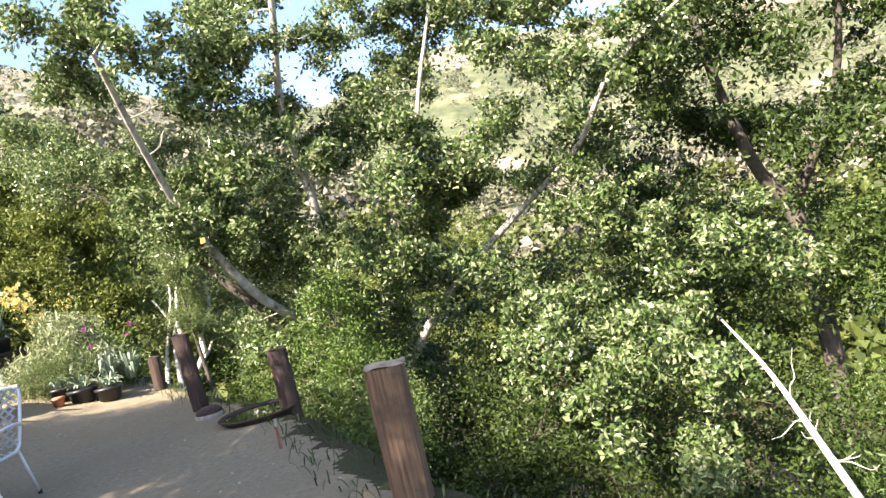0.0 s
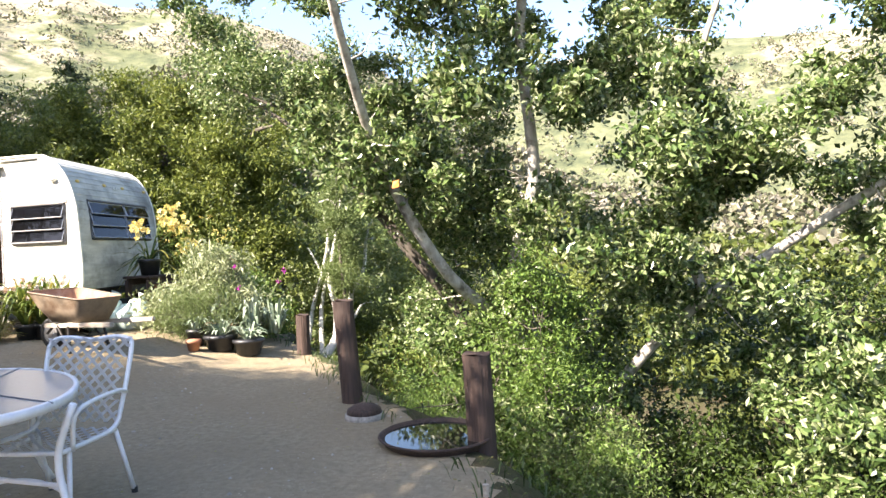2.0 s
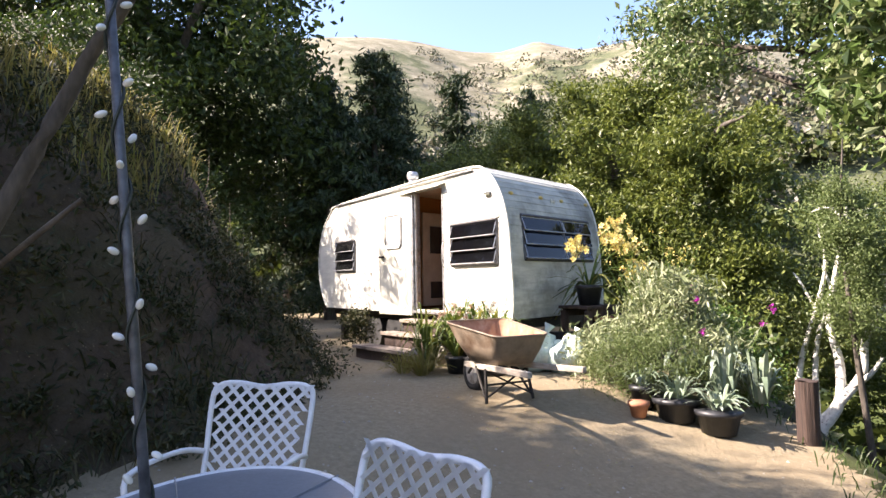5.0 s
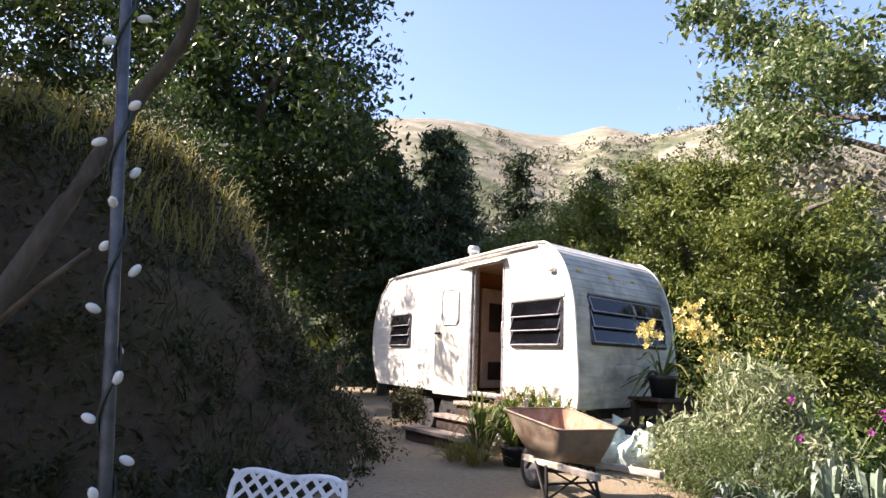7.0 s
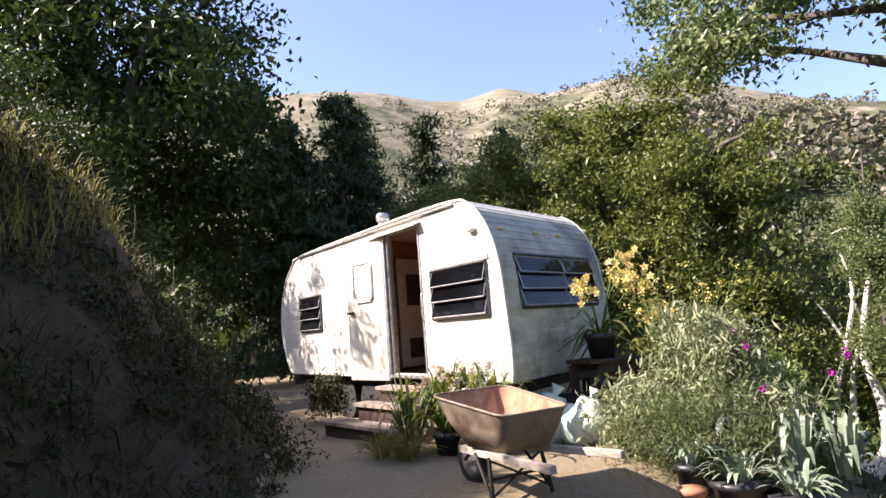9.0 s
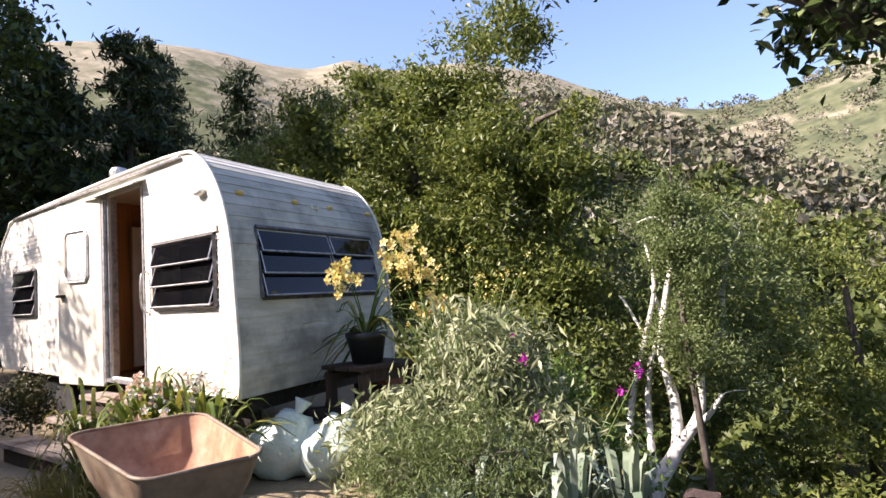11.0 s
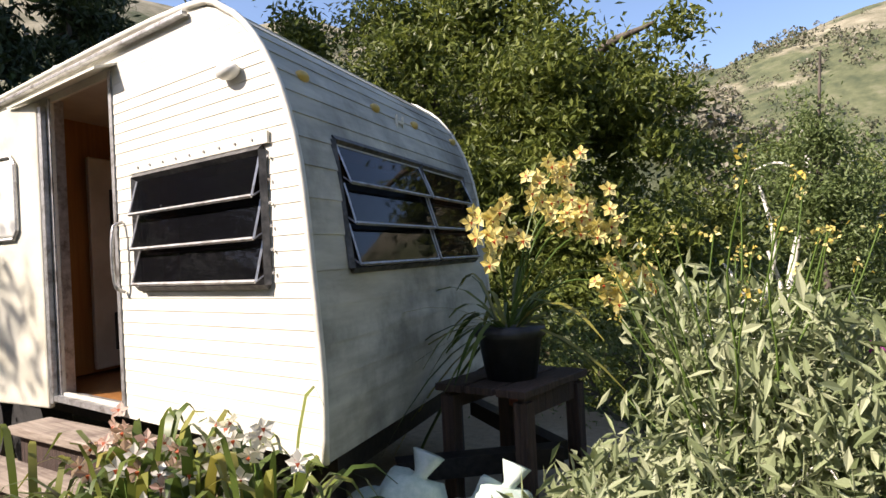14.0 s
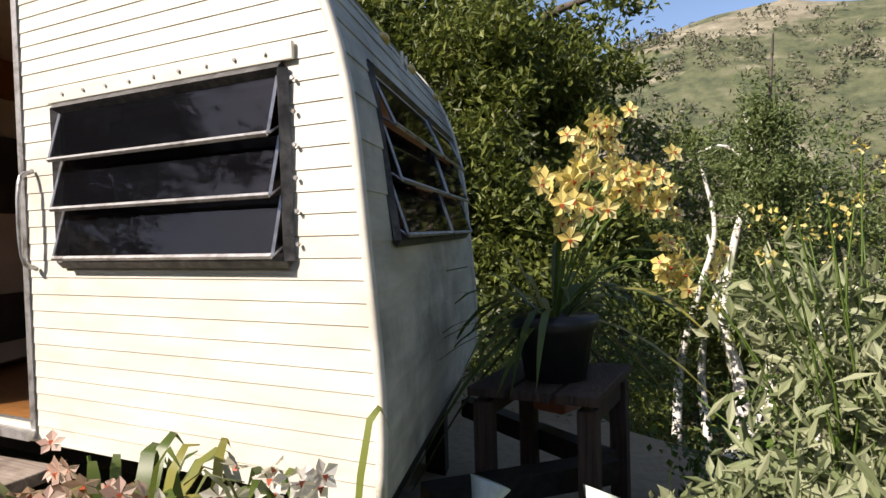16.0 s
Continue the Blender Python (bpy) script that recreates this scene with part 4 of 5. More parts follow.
# ---- posts along the edge ----
def post(at, top, radius, mat, lean=(0, 0), square=False, label="weathered wooden post at the terrace edge"):
    z0 = ground_z(*at) - 0.25
    ob = thing("fence_post", pose(at[0], at[1], z0), label, "post", "posts along the terrace edge")
    n = 4 if square else 12
    rows_ = []
    bm = bmesh.new()
    for k in range(9):
        f = k / 8
        ring_ = []
        for i in range(n * 3):
            a = 2 * math.pi * i / (n * 3) + 0.4
            r = radius
            if square:
                r = radius * min(1 / max(abs(math.cos(a)), 1e-3), 1 / max(abs(math.sin(a)), 1e-3), 1.32)
            r *= 1 + 0.035 * math.sin(5 * a + 3 * f) + 0.03 * noise.noise((math.cos(a) * 3, math.sin(a) * 3, f * 3 + at[0]))
            ring_.append(bm.verts.new((lean[0] * f + r * math.cos(a), lean[1] * f + r * math.sin(a), (top - z0) * f)))
        rows_.append(ring_)
    for a, b in zip(rows_[:-1], rows_[1:]):
        for i in range(len(a)):
            bm.faces.new((a[i - 1], a[i], b[i], b[i - 1]))
    bm.faces.new(rows_[0][::-1])
    part("shaft", bm, mat, ob)
    bm = bmesh.new()
    bm.faces.new([bm.verts.new((v[0], v[1], v[2])) for v in [(lean[0] + radius * 0.99 * math.cos(a) * (1.15 if square else 1), lean[1] + radius * 0.99 * math.sin(a) * (1.15 if square else 1), top - z0 + 0.003 + 0.01 * math.sin(3 * a)) for a in np.arange(24) * math.pi / 12]])
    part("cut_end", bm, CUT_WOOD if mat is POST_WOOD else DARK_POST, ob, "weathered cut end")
    return ob


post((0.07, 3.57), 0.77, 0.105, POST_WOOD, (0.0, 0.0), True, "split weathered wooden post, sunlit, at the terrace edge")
# the other posts have their shade put into the darker wood
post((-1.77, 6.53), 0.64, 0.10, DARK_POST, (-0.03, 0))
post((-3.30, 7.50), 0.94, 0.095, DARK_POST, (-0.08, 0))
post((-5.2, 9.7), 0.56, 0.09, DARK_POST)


# ---- trees and shrubs ----
def grounded(p, dz=-0.2):
    return (p[0], p[1], ground_z(p[0], p[1]) + dz)


def oak_limbs(*lines):
    return [(l, r0, r1) for l, r0, r1 in lines]


# oak on the slope with two pale leaning trunks
tree("oak_tree", "live oak with pale leaning trunks below the terrace edge",
     oak_limbs(([grounded((-1.58, 11.06)), (-1.97, 9.91, -0.18), (-2.67, 8.50, 1.10), (-3.06, 7.80, 2.20), (-3.03, 7.09, 3.02), (-2.83, 6.20, 3.92)], 0.085, 0.03),
               ([(-1.78, 10.55, -1.20), (-2.10, 9.14, 0.97), (-1.84, 8.95, 2.12), (-1.84, 8.50, 3.53), (-1.46, 7.86, 4.56), (-1.20, 7.35, 5.45)], 0.09, 0.03)),
     [((-2.48, 7.86, 2.76), (1.30, 1.18, 0.94)), ((-2.86, 7.22, 4.30), (1.30, 1.18, 0.82)), ((-2.74, 8.88, 1.10), (1.06, 0.94, 1.06)), ((-1.07, 8.50, 2.12), (1.06, 1.06, 1.06)), ((-1.84, 9.27, -0.18), (1.18, 0.94, 1.06)), ((-5.30, 9.01, 4.56), (1.18, 1.06, 0.59)), ((-1.9, 8.3, 4.2), (1.1, 1.0, 0.9)), ((-3.4, 9.6, 2.4), (1.1, 1.0, 1.0)), ((-1.2, 9.6, 0.9), (0.9, 0.9, 0.9))],
     440, 230, (0.082, 0.042), OAK_LEAF, PALE_BARK, 0.105)
tree("oak_tree", "live oak with a long pale limb reaching over the ravine",
     oak_limbs(([grounded((-2.25, 11.63)), (-2.01, 10.35, -1.57), (-0.97, 9.87, -0.05), (-0.17, 9.71, 0.75), (0.95, 9.39, 1.56), (1.84, 9.07, 2.19), (2.42, 8.59, 2.99), (3.51, 7.95, 3.63)], 0.085, 0.02),
               ([(-0.17, 9.71, 0.75), (-0.49, 9.55, 1.95), (-0.17, 9.23, 3.23), (0.31, 9.07, 4.51)], 0.06, 0.02)),
     [((0.15, 9.39, 3.07), (1.77, 1.32, 1.32)), ((1.75, 8.75, 3.23), (1.62, 1.32, 1.18)), ((0.79, 9.07, 1.31), (1.47, 1.03, 0.88)), ((1.43, 7.63, -0.13), (1.32, 0.88, 0.88)), ((2.07, 7.15, -0.93), (1.03, 0.74, 0.88)), ((-0.17, 9.71, -0.13), (1.18, 1.18, 1.03)), ((-0.81, 10.19, 4.51), (1.32, 1.18, 1.03)), ((0.95, 9.07, 4.83), (1.62, 1.32, 1.03)), ((2.7, 9.5, 1.7), (1.3, 1.0, 1.1)), ((2.3, 9.6, 4.9), (1.5, 1.2, 1.1)), ((3.0, 8.2, 0.4), (1.0, 0.8, 0.8)), ((-0.6, 10.0, 2.0), (1.0, 1.0, 1.0))],
     560, 240, (0.086, 0.045), OAK_LEAF, PALE_BARK, 0.115)
# shaded counterpart of the lit oaks, its shade in the leaf colour
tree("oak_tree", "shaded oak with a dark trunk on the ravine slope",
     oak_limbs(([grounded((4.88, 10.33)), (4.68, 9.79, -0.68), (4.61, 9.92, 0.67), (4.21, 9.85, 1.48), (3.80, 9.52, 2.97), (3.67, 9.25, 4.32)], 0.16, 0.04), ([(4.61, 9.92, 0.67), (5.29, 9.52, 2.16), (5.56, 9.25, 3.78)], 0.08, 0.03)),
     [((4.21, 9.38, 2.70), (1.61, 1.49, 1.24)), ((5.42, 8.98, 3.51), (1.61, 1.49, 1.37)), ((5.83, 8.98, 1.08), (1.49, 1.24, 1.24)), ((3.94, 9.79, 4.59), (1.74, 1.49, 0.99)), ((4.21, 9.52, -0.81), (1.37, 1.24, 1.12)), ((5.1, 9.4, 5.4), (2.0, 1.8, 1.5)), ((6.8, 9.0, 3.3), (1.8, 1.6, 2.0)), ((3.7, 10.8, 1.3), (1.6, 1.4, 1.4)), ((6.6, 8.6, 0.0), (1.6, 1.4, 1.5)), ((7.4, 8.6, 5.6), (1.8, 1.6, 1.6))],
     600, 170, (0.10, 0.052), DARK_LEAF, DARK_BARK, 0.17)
# overhanging limb of the terrace oak
tree("oak_tree", "live oak limb with hanging leaves over the garden",
     oak_limbs(([grounded((-2.2, 9.6)), (-2.6, 9.3, 0.2), (-3.3, 8.9, 1.4), (-4.2, 8.85, 2.5), (-4.9, 9.05, 2.98), (-5.8, 9.4, 3.5)], 0.10, 0.012), ([(-3.6, 8.8, 1.8), (-4.2, 8.55, 2.8), (-5.0, 8.65, 3.2), (-5.6, 8.7, 3.45)], 0.035, 0.012)),
     [((-4.7, 8.7, 3.6), (1.2, 0.8, 0.45)), ((-3.6, 8.8, 3.0), (1.1, 0.9, 0.8)), ((-5.7, 9.2, 3.9), (0.8, 0.6, 0.45)), ((-5.1, 8.5, 3.35), (0.9, 0.5, 0.28)), ((-3.0, 9.0, 1.8), (0.9, 0.8, 0.9)), ((-2.7, 9.2, 3.2), (1.0, 0.9, 0.8)), ((-2.6, 9.4, 0.5), (0.9, 0.8, 0.8))],
     200, 260, (0.055, 0.028), OAK_LEAF, DARK_BARK, 0.12)

# slender white-stemmed tree by the last posts
def farther(limbs, blobs, k):
    """The same tree, larger and further down the slope."""
    c = np.array([-3.6, 5.6, 1.6])
    go = lambda p: tuple(c + k * (np.array(p) - c))
    return [([go(p) for p in l], r0 * k * 1.3, r1 * k * 1.3) for l, r0, r1 in limbs], [(go(p), tuple(k * v for v in r)) for p, r in blobs]


WHITE_LIMBS, WHITE_BLOBS = farther(
    [([(-6.62, 11.72, -1.25), (-6.50, 11.84, -0.30), (-6.34, 11.97, 0.10), (-6.37, 12.07, 0.55), (-6.46, 12.07, 0.95), (-6.40, 12.11, 1.45), (-6.26, 12.13, 2.10), (-6.30, 12.13, 2.5)], 0.056, 0.012),
     ([(-6.34, 11.97, 0.10), (-6.16, 12.11, 0.42), (-6.14, 12.18, 0.80), (-5.98, 12.29, 1.15), (-5.90, 12.29, 1.70), (-5.72, 12.29, 2.05)], 0.044, 0.010),
     ([(-6.92, 11.81, -0.85), (-6.80, 11.89, -0.09), (-6.78, 12.07, 0.55), (-6.66, 12.18, 1.10), (-6.52, 12.16, 1.62), (-6.60, 12.16, 2.1)], 0.036, 0.010),
     ([(-6.86, 11.62, -0.85), (-6.66, 11.77, -0.30), (-6.44, 11.95, -0.02), (-6.30, 12.02, 0.22), (-6.06, 12.05, 0.42), (-5.92, 12.05, 0.62)], 0.048, 0.014),
     ([(-6.54, 11.90, -0.10), (-6.62, 12.05, 0.45), (-6.60, 12.13, 0.87), (-6.50, 12.22, 1.25), (-6.58, 12.22, 1.6)], 0.030, 0.010),
     ([(-6.66, 12.18, 1.10), (-6.86, 12.2, 1.45), (-6.92, 12.2, 1.52)], 0.014, 0.006),
     ([(-6.26, 12.13, 2.10), (-6.44, 12.1, 2.25), (-6.62, 12.1, 2.22)], 0.012, 0.005)],
    [((-6.27, 12.29, 1.50), (0.75, 0.7, 0.6)), ((-5.86, 12.42, 1.24), (0.7, 0.7, 0.7)), ((-6.61, 12.42, 1.07), (0.6, 0.6, 0.5)), ((-5.95, 12.34, 2.02), (0.4, 0.4, 0.4)), ((-6.55, 12.25, 1.93), (0.35, 0.35, 0.4))], 1.4)
tree("white_stemmed_tree", "slender multi-stemmed tree with bare white bark", WHITE_LIMBS, WHITE_BLOBS, 190, 90, (0.075, 0.026), WILLOW_LEAF, WHITE_BARK, 0.18)
SAP_LIMBS, SAP_BLOBS = farther(
    [([grounded((-6.15, 12.6)), (-6.3, 12.4, 0.6), (-6.35, 12.3, 2.0), (-6.3, 12.3, 3.05)], 0.035, 0.006)],
    [((-6.3, 12.3, 1.2), (0.32, 0.32, 0.5)), ((-6.3, 12.3, 1.8), (0.32, 0.3, 0.4)), ((-6.32, 12.3, 2.2), (0.25, 0.25, 0.35)), ((-6.3, 12.3, 2.55), (0.2, 0.2, 0.3)), ((-6.3, 12.3, 2.85), (0.15, 0.15, 0.25)), ((-6.3, 12.3, 3.05), (0.09, 0.09, 0.2))], 1.3)
tree("slender_sapling", "narrow upright sapling with fine green leaves", SAP_LIMBS, SAP_BLOBS, 150, 110, (0.055, 0.022), WILLOW_LEAF, DARK_BARK, 0.10)

# big trees behind the trailer
tree("bay_tree", "broad sunlit bay tree behind the trailer",
     oak_limbs(([grounded((-12.0, 15.5)), (-12.1, 15.4, 1.5), (-12.3, 15.2, 3.0), (-12.5, 15.0, 4.8)], 0.28, 0.06), ([(-12.1, 15.4, 1.5), (-10.5, 15.2, 3.2), (-9.6, 14.8, 4.1), (-8.7, 14.4, 4.2)], 0.16, 0.02), ([(-12.1, 15.4, 1.5), (-14.0, 15.0, 3.2), (-15.0, 14.8, 4.4)], 0.16, 0.04)),
     [((-12.5, 14.8, 4.2), (2.2, 1.9, 1.7)), ((-10.8, 15.0, 4.4), (1.7, 1.6, 1.6)), ((-10.2, 15.4, 2.6), (1.6, 1.5, 1.5)), ((-14.6, 14.6, 3.7), (2.0, 1.7, 1.4)), ((-11.5, 14.3, 2.4), (2.2, 1.5, 1.5)), ((-9.2, 14.6, 0.8), (1.7, 1.4, 1.6)), ((-9.5, 14.5, 3.9), (1.1, 0.9, 0.7)), ((-10.0, 14.4, 2.2), (1.4, 1.2, 1.5)), ((-12.6, 14.2, 3.2), (1.8, 1.4, 1.5)), ((-8.9, 14.4, 4.2), (0.7, 0.5, 0.35)), ((-10.3, 14.6, 5.3), (1.3, 1.1, 0.8))],
     820, 200, (0.115, 0.048), BAY_LEAF, DARK_BARK, 0.20, twigs=0.3)
tree("bay_tree", "yellow-green bay tree beyond the trailer",
     oak_limbs(([grounded((-17.0, 16.5)), (-17.0, 16.4, 2.5), (-17.2, 16.2, 5.0)], 0.25, 0.06)),
     [((-17.0, 16.0, 4.4), (2.6, 2.2, 1.8)), ((-14.6, 16.6, 5.0), (1.9, 1.8, 1.4)), ((-19.5, 15.5, 3.8), (2.2, 2.0, 1.6)), ((-16.0, 15.6, 2.6), (2.2, 1.8, 1.5))],
     330, 200, (0.13, 0.05), BAY_LEAF, DARK_BARK, 0.24, twigs=0.25)
tree("bay_tree", "sunlit green tree on the slope below the garden",
     oak_limbs(([grounded((-6.0, 19.4)), (-6.1, 19.4, -2.0), (-6.3, 19.2, 1.4)], 0.2, 0.05)),
     [((-6.1, 18.9, 0.7), (2.5, 2.25, 2.0)), ((-8.3, 19.1, 0.7), (2.25, 2.0, 2.0)), ((-4.1, 18.3, 0.3), (2.25, 2.0, 1.88)), ((-1.9, 17.3, 0.1), (2.5, 2.25, 2.25)), ((-4.9, 16.3, -1.3), (2.5, 1.88, 1.5)), ((-8.7, 18.3, 2.1), (1.88, 1.75, 1.62)), ((-7.3, 17.9, -0.5), (2.12, 1.75, 1.62)), ((-9.1, 16.9, 0.3), (1.5, 1.38, 1.25))],
     470, 190, (0.105, 0.045), BAY_LEAF, DARK_BARK, 0.2, twigs=0.25)

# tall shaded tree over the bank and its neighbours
tree("shade_tree", "tall tree above the bank, leaves toned for its shaded side",
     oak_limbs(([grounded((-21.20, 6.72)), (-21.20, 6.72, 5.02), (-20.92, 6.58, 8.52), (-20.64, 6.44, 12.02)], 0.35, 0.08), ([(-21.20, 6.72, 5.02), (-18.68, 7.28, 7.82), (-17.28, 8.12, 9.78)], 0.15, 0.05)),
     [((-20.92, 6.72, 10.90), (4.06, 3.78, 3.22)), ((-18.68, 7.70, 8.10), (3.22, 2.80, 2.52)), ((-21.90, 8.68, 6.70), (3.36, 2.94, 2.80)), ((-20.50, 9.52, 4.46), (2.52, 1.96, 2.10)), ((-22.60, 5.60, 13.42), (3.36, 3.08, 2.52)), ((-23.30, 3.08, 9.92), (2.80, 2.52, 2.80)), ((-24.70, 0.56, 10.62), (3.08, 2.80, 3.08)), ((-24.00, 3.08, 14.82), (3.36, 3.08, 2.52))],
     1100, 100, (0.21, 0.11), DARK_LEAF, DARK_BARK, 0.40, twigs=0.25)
# first crown masses placed to dapple the trailer's rear and door
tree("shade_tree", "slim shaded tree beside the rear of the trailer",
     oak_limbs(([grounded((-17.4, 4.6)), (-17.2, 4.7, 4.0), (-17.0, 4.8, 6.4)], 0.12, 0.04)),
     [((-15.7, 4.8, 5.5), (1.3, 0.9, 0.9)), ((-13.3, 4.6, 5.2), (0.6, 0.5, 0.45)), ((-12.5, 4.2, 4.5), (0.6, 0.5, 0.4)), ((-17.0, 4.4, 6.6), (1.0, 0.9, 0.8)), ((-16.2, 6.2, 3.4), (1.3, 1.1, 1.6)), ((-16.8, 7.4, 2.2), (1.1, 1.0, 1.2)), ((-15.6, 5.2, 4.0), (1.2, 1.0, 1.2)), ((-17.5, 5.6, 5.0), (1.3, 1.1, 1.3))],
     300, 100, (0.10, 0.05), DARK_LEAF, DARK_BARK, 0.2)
# last four crown masses added to shade the bank and the dirt
tree("shade_tree", "tree on top of the bank with shade-toned leaves",
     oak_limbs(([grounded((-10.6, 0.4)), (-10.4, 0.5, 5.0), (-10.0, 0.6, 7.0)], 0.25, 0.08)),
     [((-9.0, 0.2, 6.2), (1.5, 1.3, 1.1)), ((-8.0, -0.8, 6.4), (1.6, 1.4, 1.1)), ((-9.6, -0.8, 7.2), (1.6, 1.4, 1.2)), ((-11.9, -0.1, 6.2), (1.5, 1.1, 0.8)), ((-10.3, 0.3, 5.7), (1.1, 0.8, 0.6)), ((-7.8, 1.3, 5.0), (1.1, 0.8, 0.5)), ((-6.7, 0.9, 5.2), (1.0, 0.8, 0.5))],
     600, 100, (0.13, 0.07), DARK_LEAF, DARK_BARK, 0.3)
# crown masses placed towards the sun so they shade the terrace
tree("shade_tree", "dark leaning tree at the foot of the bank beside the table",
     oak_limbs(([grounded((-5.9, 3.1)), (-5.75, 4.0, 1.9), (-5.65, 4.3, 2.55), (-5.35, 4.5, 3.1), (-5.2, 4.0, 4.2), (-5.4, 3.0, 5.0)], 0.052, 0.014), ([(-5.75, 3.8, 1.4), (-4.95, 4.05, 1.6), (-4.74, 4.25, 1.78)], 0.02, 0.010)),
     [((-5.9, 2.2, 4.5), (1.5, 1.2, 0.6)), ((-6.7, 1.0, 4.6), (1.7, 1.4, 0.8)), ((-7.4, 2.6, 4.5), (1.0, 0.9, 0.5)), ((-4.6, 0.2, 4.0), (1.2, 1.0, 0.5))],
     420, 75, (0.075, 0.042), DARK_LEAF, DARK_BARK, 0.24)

# out of view: added so its crown shades the terrace and lower ravine
tree("shade_tree", "unseen broad tree added on the bank to shade the terrace",
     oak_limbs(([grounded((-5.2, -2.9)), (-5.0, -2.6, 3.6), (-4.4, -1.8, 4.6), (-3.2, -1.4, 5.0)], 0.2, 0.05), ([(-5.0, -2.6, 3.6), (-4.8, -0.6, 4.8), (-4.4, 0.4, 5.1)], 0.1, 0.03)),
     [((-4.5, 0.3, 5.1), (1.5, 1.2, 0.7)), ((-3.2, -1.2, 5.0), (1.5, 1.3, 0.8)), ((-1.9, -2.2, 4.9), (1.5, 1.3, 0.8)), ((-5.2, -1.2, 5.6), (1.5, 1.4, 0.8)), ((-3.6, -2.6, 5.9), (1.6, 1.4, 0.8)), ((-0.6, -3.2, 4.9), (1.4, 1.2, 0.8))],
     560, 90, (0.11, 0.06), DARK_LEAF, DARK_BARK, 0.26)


def conifer(at, top, spread, n, label):
    z0 = ground_z(*at) - 0.2
    ob = thing("conifer", pose(at[0], at[1], z0), label, "tree", "conifers behind the trailer")
    h = top - z0
    lines = [(curve_points([(0, 0, 0), (0.05, 0, h * 0.5), (0, 0.05, h)], 4), 0.2, 0.02)]
    pts = []
    for i in range(n):
        f = 0.12 + 0.86 * (i + rng.random()) / n
        a = rng.random() * 6.28
        L = spread * (1 - f) ** 0.75 * rng.uniform(0.6, 1.15) + 0.15
        tip = np.array([L * math.cos(a), L * math.sin(a), h * f - 0.25 * L])
        root = np.array([0, 0, h * f + 0.1 * L])
        lines.append((np.linspace(root, tip, 4), 0.02, 0.004))
        k = int(70 * L + 30)
        t = rng.random((k, 1)) ** 0.7
        pts.append(root + (tip - root) * t + rng.normal(size=(k, 3)) * [0.16, 0.16, 0.07] * (0.4 + t))
    child("trunk", wood_mesh("conifer_wood", lines, DARK_BARK), ob)
    child("crown", leaves_mesh("conifer_needles", np.concatenate(pts), 0.30, 0.075, FIR_LEAF, 0.6), ob)
    return ob


for at, top, spread in (((-21.5, 13.6), 9.2, 2.6), ((-24.5, 15.5), 10.5, 2.8), ((-22.5, 17.5), 9.4, 2.4), ((-19.5, 11.2), 7.4, 2.2), ((-27.5, 17.5), 11.5, 3.0), ((-20.5, 19.5), 8.6, 2.2), ((-25.5, 12.0), 11.0, 3.0)):
    conifer(at, top, spread, 110, "dark green conifer with drooping boughs")


def shrub(name, label, at, blobs, clumps, per, leaf, mat, category="shrub", spread=0.16, droop=-0.2, group="", bark=None):
    root = grounded(at, -0.03)
    limbs = [([root, tuple(np.array(root) + (np.array(b[0]) - root) * 0.5 + [0, 0, 0.05]), b[0]], 0.016, 0.005) for b in blobs]
    return tree(name, label, limbs, blobs, clumps, per, leaf, mat, bark or DARK_BARK, spread, category, 0.5, group, droop)


# bushes along the ravine edge and slope
for i, (x, y, z, rx, rz) in enumerate(((-1.5, 7.9, -0.9, 0.7, 0.6), (-2.6, 8.4, -0.2, 0.8, 0.8), (-3.5, 9.3, -0.9, 0.7, 0.6), (1.6, 8.6, -2.9, 1.0, 0.7), (4.6, 6.4, -2.4, 1.3, 1.0), (-4.2, 11.6, -1.6, 1.0, 0.8), (-8.6, 12.3, 0.5, 0.8, 0.7), (-2.4, 10.8, -1.4, 1.2, 1.0), (0.5, 10.5, -2.4, 1.3, 1.0), (3.0, 10.2, -2.3, 1.5, 1.2), (5.6, 8.6, -0.8, 1.8, 2.2))):
    shrub("bush", "leafy green bush on the ravine slope", (x, y), [((x, y, z), (rx, rx, rz)), ((x + 0.4, y + 0.3, z + 0.4 * rz), (rx * 0.7, rx * 0.7, rz * 0.7))], 70, 95, (0.052, 0.014), BRIGHT_LEAF if i % 3 else WILLOW_LEAF, spread=0.13, group="bushes on the ravine slope")

shrub("bush", "bright yellow-green bush rising behind the terrace posts", (-1.6, 8.3), [((-1.6, 8.2, -0.4), (0.6, 0.55, 0.9)), ((-1.7, 8.3, 0.6), (0.45, 0.45, 0.7)), ((-1.3, 7.9, -0.9), (0.6, 0.5, 0.6))], 130, 110, (0.05, 0.02), BRIGHT_LEAF, spread=0.12, group="bushes on the ravine slope")


# darkened bushes fill the deep shade low in the ravine
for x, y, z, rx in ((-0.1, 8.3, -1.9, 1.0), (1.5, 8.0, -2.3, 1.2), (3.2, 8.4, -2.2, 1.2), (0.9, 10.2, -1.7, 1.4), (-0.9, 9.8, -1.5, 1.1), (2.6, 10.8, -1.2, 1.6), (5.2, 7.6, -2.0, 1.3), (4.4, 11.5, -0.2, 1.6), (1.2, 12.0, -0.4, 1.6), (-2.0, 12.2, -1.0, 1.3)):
    shrub("shaded_bush", "green undergrowth toned dark to hold the shade under the oaks", (x, y), [((x, y, z), (rx, rx, rx * 0.75)), ((x + 0.5, y + 0.4, z + 0.4 * rx), (rx * 0.7, rx * 0.7, rx * 0.6))], 80, 110, (0.075, 0.04), DARK_LEAF, spread=0.2, group="undergrowth in the ravine")


